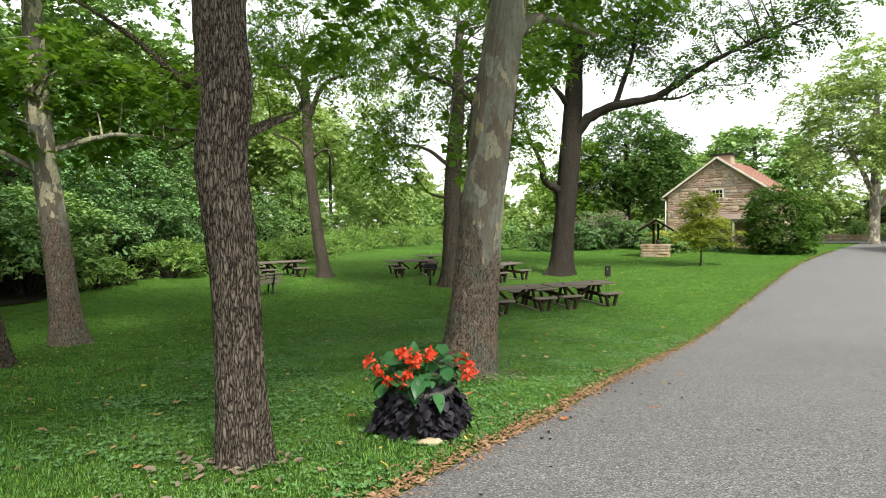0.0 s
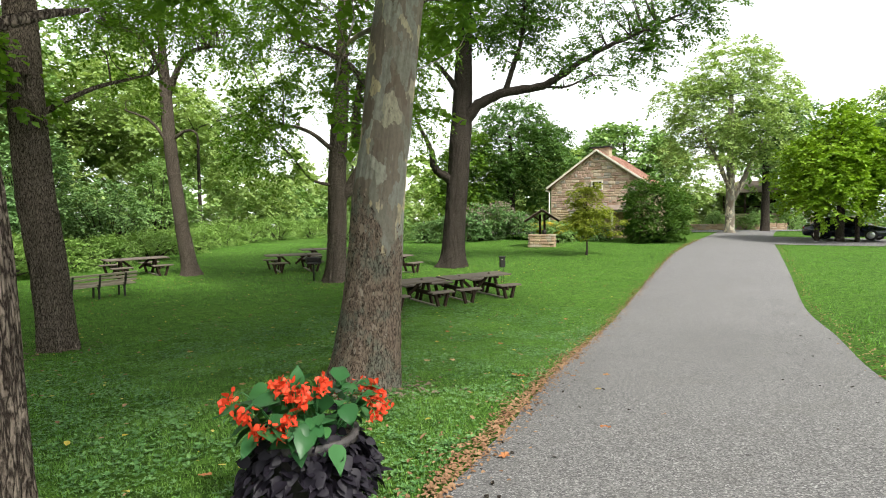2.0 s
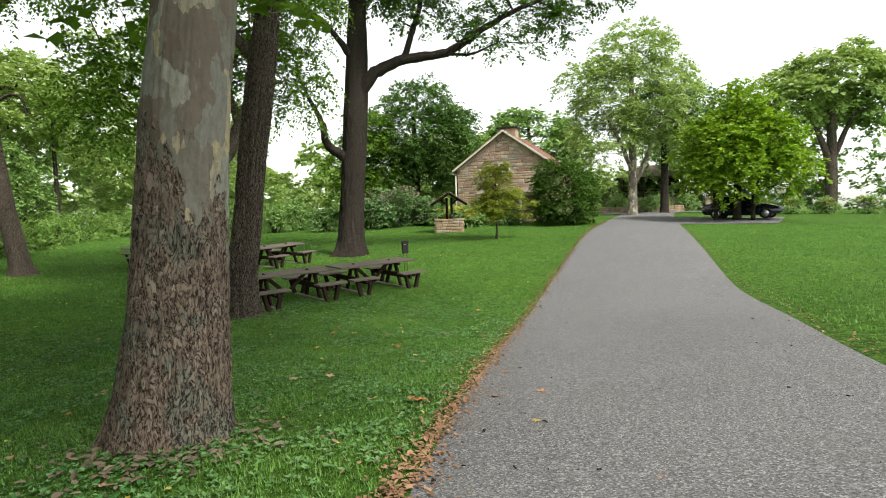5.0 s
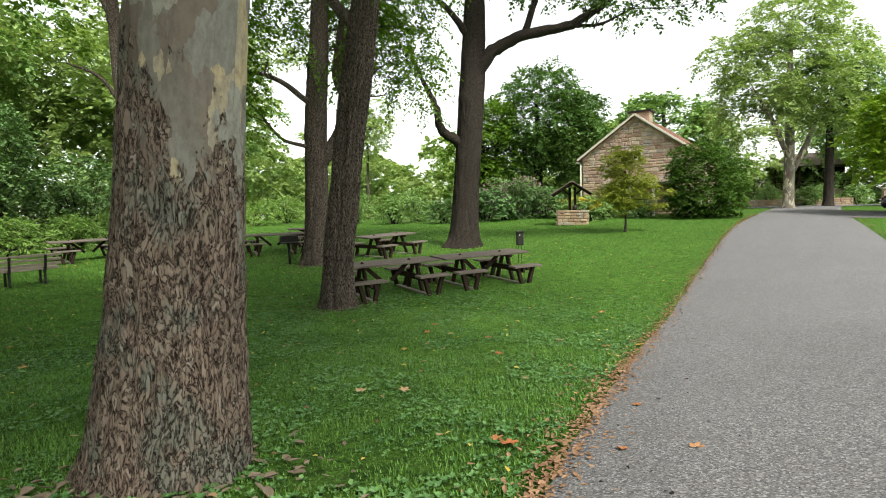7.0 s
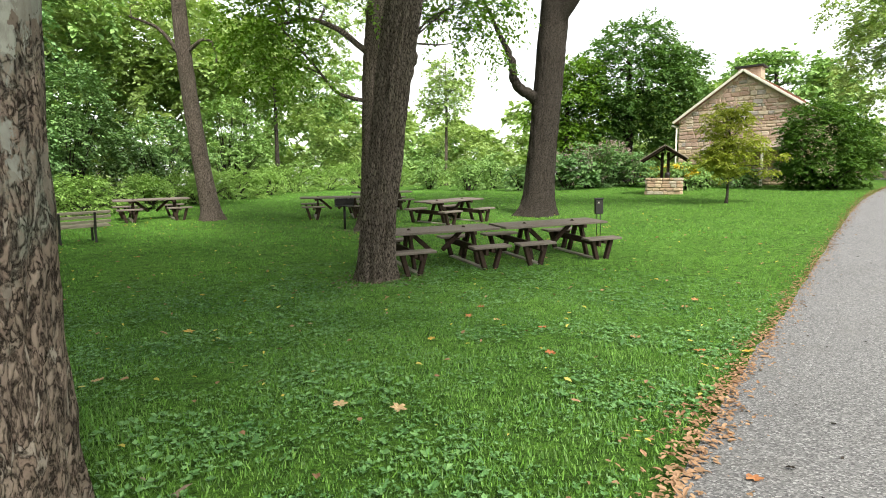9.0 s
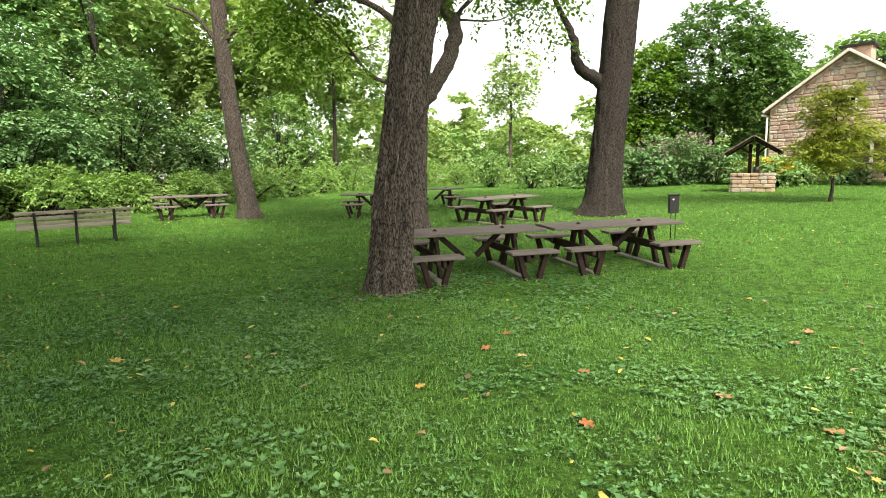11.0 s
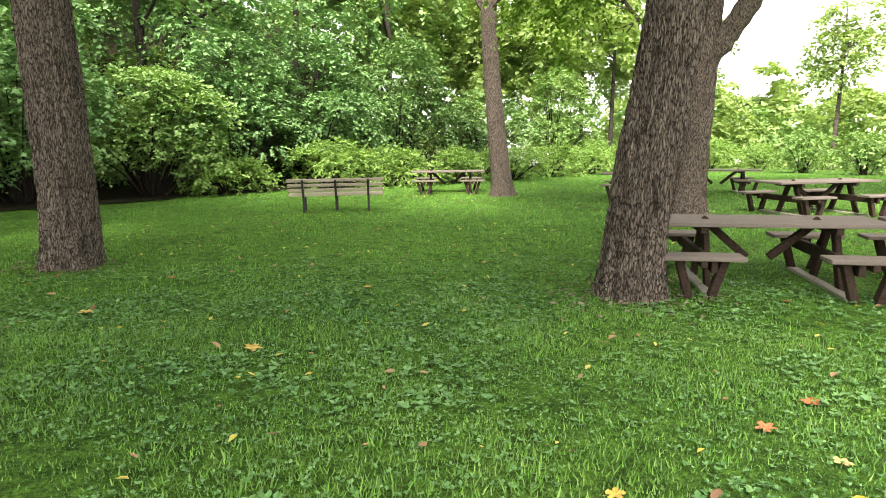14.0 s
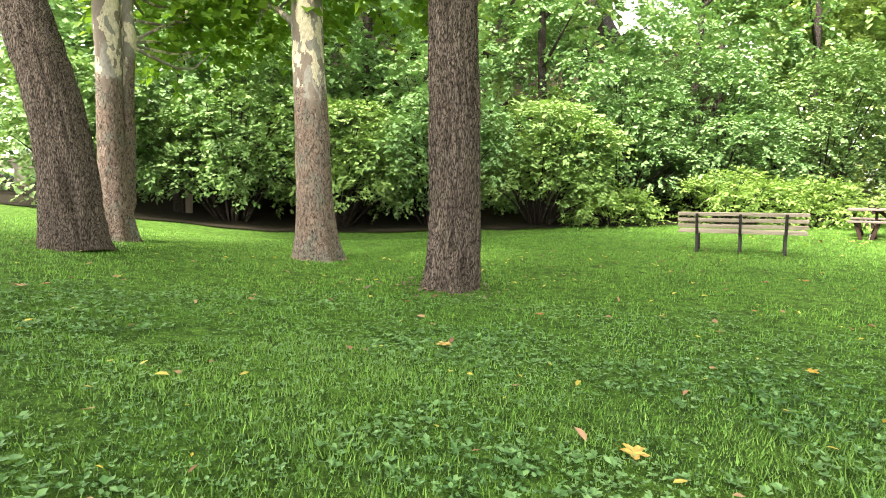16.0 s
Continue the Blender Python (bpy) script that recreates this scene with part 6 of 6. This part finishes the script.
tagged(put("lawn_weeds", np_mesh("lawn_weeds", *rosettes(r, scatter(r, -8, 7, 3, 19, 36000, patchy(near_path(6.0), 0.8, -0.02)), 0.030, 6, 0.022), CLOVER)), "broad-leaved clover and violets in the lawn", "weeds", kind="stuff")
tagged(put("small_clover", np_mesh("small_clover", *rosettes(r, scatter(r, -9, 7, 3, 20, 85000, patchy(near_path(6.5), 1.3, -0.2)), 0.019, 4, 0.02), CLOVER)), "small clover leaves in the lawn", "weeds", kind="stuff")


def strewn(r, p, size, lift=0.006):
    """Fallen leaves lying flat, each a little curled and turned."""
    n = len(p)
    road = ~left_of_drive(p) & ~right_of_drive(p)
    z = land(p[:, 0], p[:, 1]) + np.where(road, 0.03, 0.035) + lift
    a = r.uniform(0, 2 * math.pi, n)
    s = (size * r.uniform(0.5, 1.5, n))[:, None]
    ax = np.stack([np.cos(a), np.sin(a), r.normal(0, 0.2, n)], -1) * s
    wd = np.stack([-np.sin(a), np.cos(a), r.normal(0, 0.2, n)], -1) * s * r.uniform(0.6, 1.1, (n, 1))
    curl = np.outer(r.uniform(0.02, 0.3, n), [0, 0, 1.0]) * s
    o = np.stack([p[:, 0], p[:, 1], z], -1)
    v = np.stack([o - ax * 0.5, o - ax * 0.2 + wd * 0.3 + curl, o + ax * 0.2 + wd * r.uniform(0.2, 0.36, (n, 1)) + curl, o + ax * 0.55 + curl * 0.6,
                  o + ax * 0.2 - wd * r.uniform(0.12, 0.3, (n, 1)) + curl, o - ax * 0.22 - wd * 0.32 + curl * 0.7], 1).reshape(-1, 3)
    b = np.arange(n)[:, None] * 6
    return v, np.vstack([b + t for t in ([0, 1, 2], [0, 2, 3], [0, 3, 4], [0, 4, 5])])


i = r.integers(0, 120, 11000)
edge = LEFT[i] + r.normal(0, 0.04, (11000, 2)) + r.normal(0, 0.09, (11000, 1)) * np.where(r.random(11000) < 0.75, 0.6 + 0.3 * np.sin(i * 0.9), 2.2)[:, None] * [0.8, -0.6] + r.uniform(0, 1, (11000, 1)) * (LEFT[np.minimum(i + 1, 149)] - LEFT[i]) + [0.06, -0.04]
tagged(put("leaf_litter", np_mesh("leaf_litter", *strewn(r, edge, 0.034, -0.012), DRY)), "brown and orange dry leaf litter along the drive's edge", "leaf litter", kind="stuff")
i = r.integers(20, 120, 900)
edge = RIGHT[i] + r.normal(0, 0.12, (900, 2)) + r.uniform(0, 1, (900, 1)) * (RIGHT[np.minimum(i + 1, 149)] - RIGHT[i])
tagged(put("leaf_litter", np_mesh("leaf_litter", *strewn(r, edge, 0.04, -0.01), DRY)), "thin line of dry leaves at the drive's far edge", "leaf litter", kind="stuff")
tagged(put("yellow_leaves", np_mesh("yellow_leaves", *strewn(r, scatter(r, -9, 9, 1, 26, 900, lambda p: left_of_drive(p)), 0.05), GOLD)), "small yellow leaves scattered on the grass", "leaf litter", kind="stuff")
tagged(put("brown_leaves", np_mesh("brown_leaves", *strewn(r, scatter(r, -9, 9, 1, 24, 700, lambda p: left_of_drive(p)), 0.055), DRY)), "small brown leaves scattered on the grass", "leaf litter", kind="stuff")
chips = np.vstack([np.array(c) + r.normal(0, s, (n, 2)) for c, s, n in (((0.36, 8.5), 0.42, 380), ((1.12, 16.3), 0.4, 200), ((0.3, 22.7), 0.5, 200), ((-5.25, 14.0), 0.4, 120), ((-1.5, 4.2), 0.3, 90))])
tagged(put("bark_litter", np_mesh("bark_litter", *strewn(r, chips, 0.06, -0.01), BARK_CHIP)), "bark flakes and twigs round the feet of the trees", "leaf litter", kind="stuff")


def leaf_shape(r):
    """A big lobed leaf, curled at its tips."""
    k = 20
    bm = bmesh.new()
    c = bm.verts.new((0, 0, 0.004))
    ring = []
    for i in range(k):
        a = 2 * math.pi * i / k
        s = 0.5 + 0.5 * abs(math.cos(a * 2.5)) ** 0.7
        ring.append(bm.verts.new((math.cos(a) * s, math.sin(a) * s * 0.85, 0.10 + 0.22 * s * r.random())))
    for i in range(k):
        bm.faces.new((c, ring[i], ring[(i + 1) % k]))
    st = [bm.verts.new(v) for v in ((-0.9, 0.02, 0.12), (-0.9, -0.02, 0.12), (-1.5, 0.0, 0.2))]
    bm.faces.new(st)
    return bm


OBJLEAF, n, l, b = material("big_dry_leaf", 0.8)
info = n.new("ShaderNodeObjectInfo")
tone = ramp(n, l, info.outputs["Random"], [(0.0, (0.42, 0.15, 0.06)), (0.35, (0.50, 0.24, 0.11)), (0.6, (0.38, 0.24, 0.13)), (0.8, (0.55, 0.42, 0.24)), (1.0, (0.52, 0.36, 0.06))])
l.new(mix(n, l, ramp(n, l, noise_tex(n, l, coords(n, l), 3.0, 5), [(0.4, (0, 0, 0)), (0.7, (0.6, 0.6, 0.6))]), tone, (0.18, 0.09, 0.05)), b.inputs["Base Color"])
rr = random.Random(9)
shapes = []
for _ in range(4):
    bm = leaf_shape(rr)
    me = bpy.data.meshes.new("fallen_leaf")
    bm.to_mesh(me)
    bm.free()
    me.materials.append(OBJLEAF)
    shapes.append(me)
spots = [(1.149, 5.5, 0.07), (2.92, 7.56, 0.06), (2.41, 8.78, 0.1), (2.36, 8.9, 0.08), (5.0, 12.1, 0.09), (3.45, 8.4, 0.07), (2.7, 14.4, 0.08), (2.52, 13.9, 0.08), (-0.63, 13.23, 0.1), (-2.6, 13.03, 0.09), (-2.35, 15.5, 0.06), (3.32, 13.3, 0.07), (4.2, 12.8, 0.09), (2.84, 13.7, 0.06), (2.08, 12.84, 0.06), (3.03, 8.48, 0.06), (5.3, 14.2, 0.09), (5.6, 14.6, 0.08), (1.9, 10.6, 0.09), (1.5, 10.7, 0.08), (-1.2, 9.5, 0.08), (3.2, 12.2, 0.08), (4.6, 12.2, 0.08), (0.3, 6.9, 0.08), (-1.9, 5.2, 0.07), (-3.0, 6.4, 0.08), (2.2, 6.0, 0.07), (2.9, 6.2, 0.07)]
for _ in range(34):
    y = rr.uniform(3, 19)
    spots.append((rr.uniform(-7, float(np.interp(y, LEFT[:, 1], LEFT[:, 0])) + 0.6), y, rr.uniform(0.04, 0.075)))
for x, y, s in spots:
    ob = tagged(new("fallen_leaf", shapes[rr.randrange(4)]), "large curled orange-brown leaf lying on the ground", "leaf", "large fallen leaves")
    on_lawn = bool(left_of_drive(np.array([[x, y]]))[0])
    ob.matrix_basis = pose(x, y, gz(x, y) + (0.022 if on_lawn else 0.03), rr.uniform(-8, 8), rr.uniform(-8, 8), rr.uniform(0, 360)) @ Matrix.Scale(s * 0.72, 4)
tagged(put("road_debris", np_mesh("road_debris", *strewn(r, LEFT[r.integers(20, 110, 520)] + np.outer(r.uniform(0.2, 5.0, 520), [0.8, -0.6]), 0.035, 0.004), BARK_DARK)), "small dark twigs and leaf scraps on the drive", "leaf litter", kind="stuff")
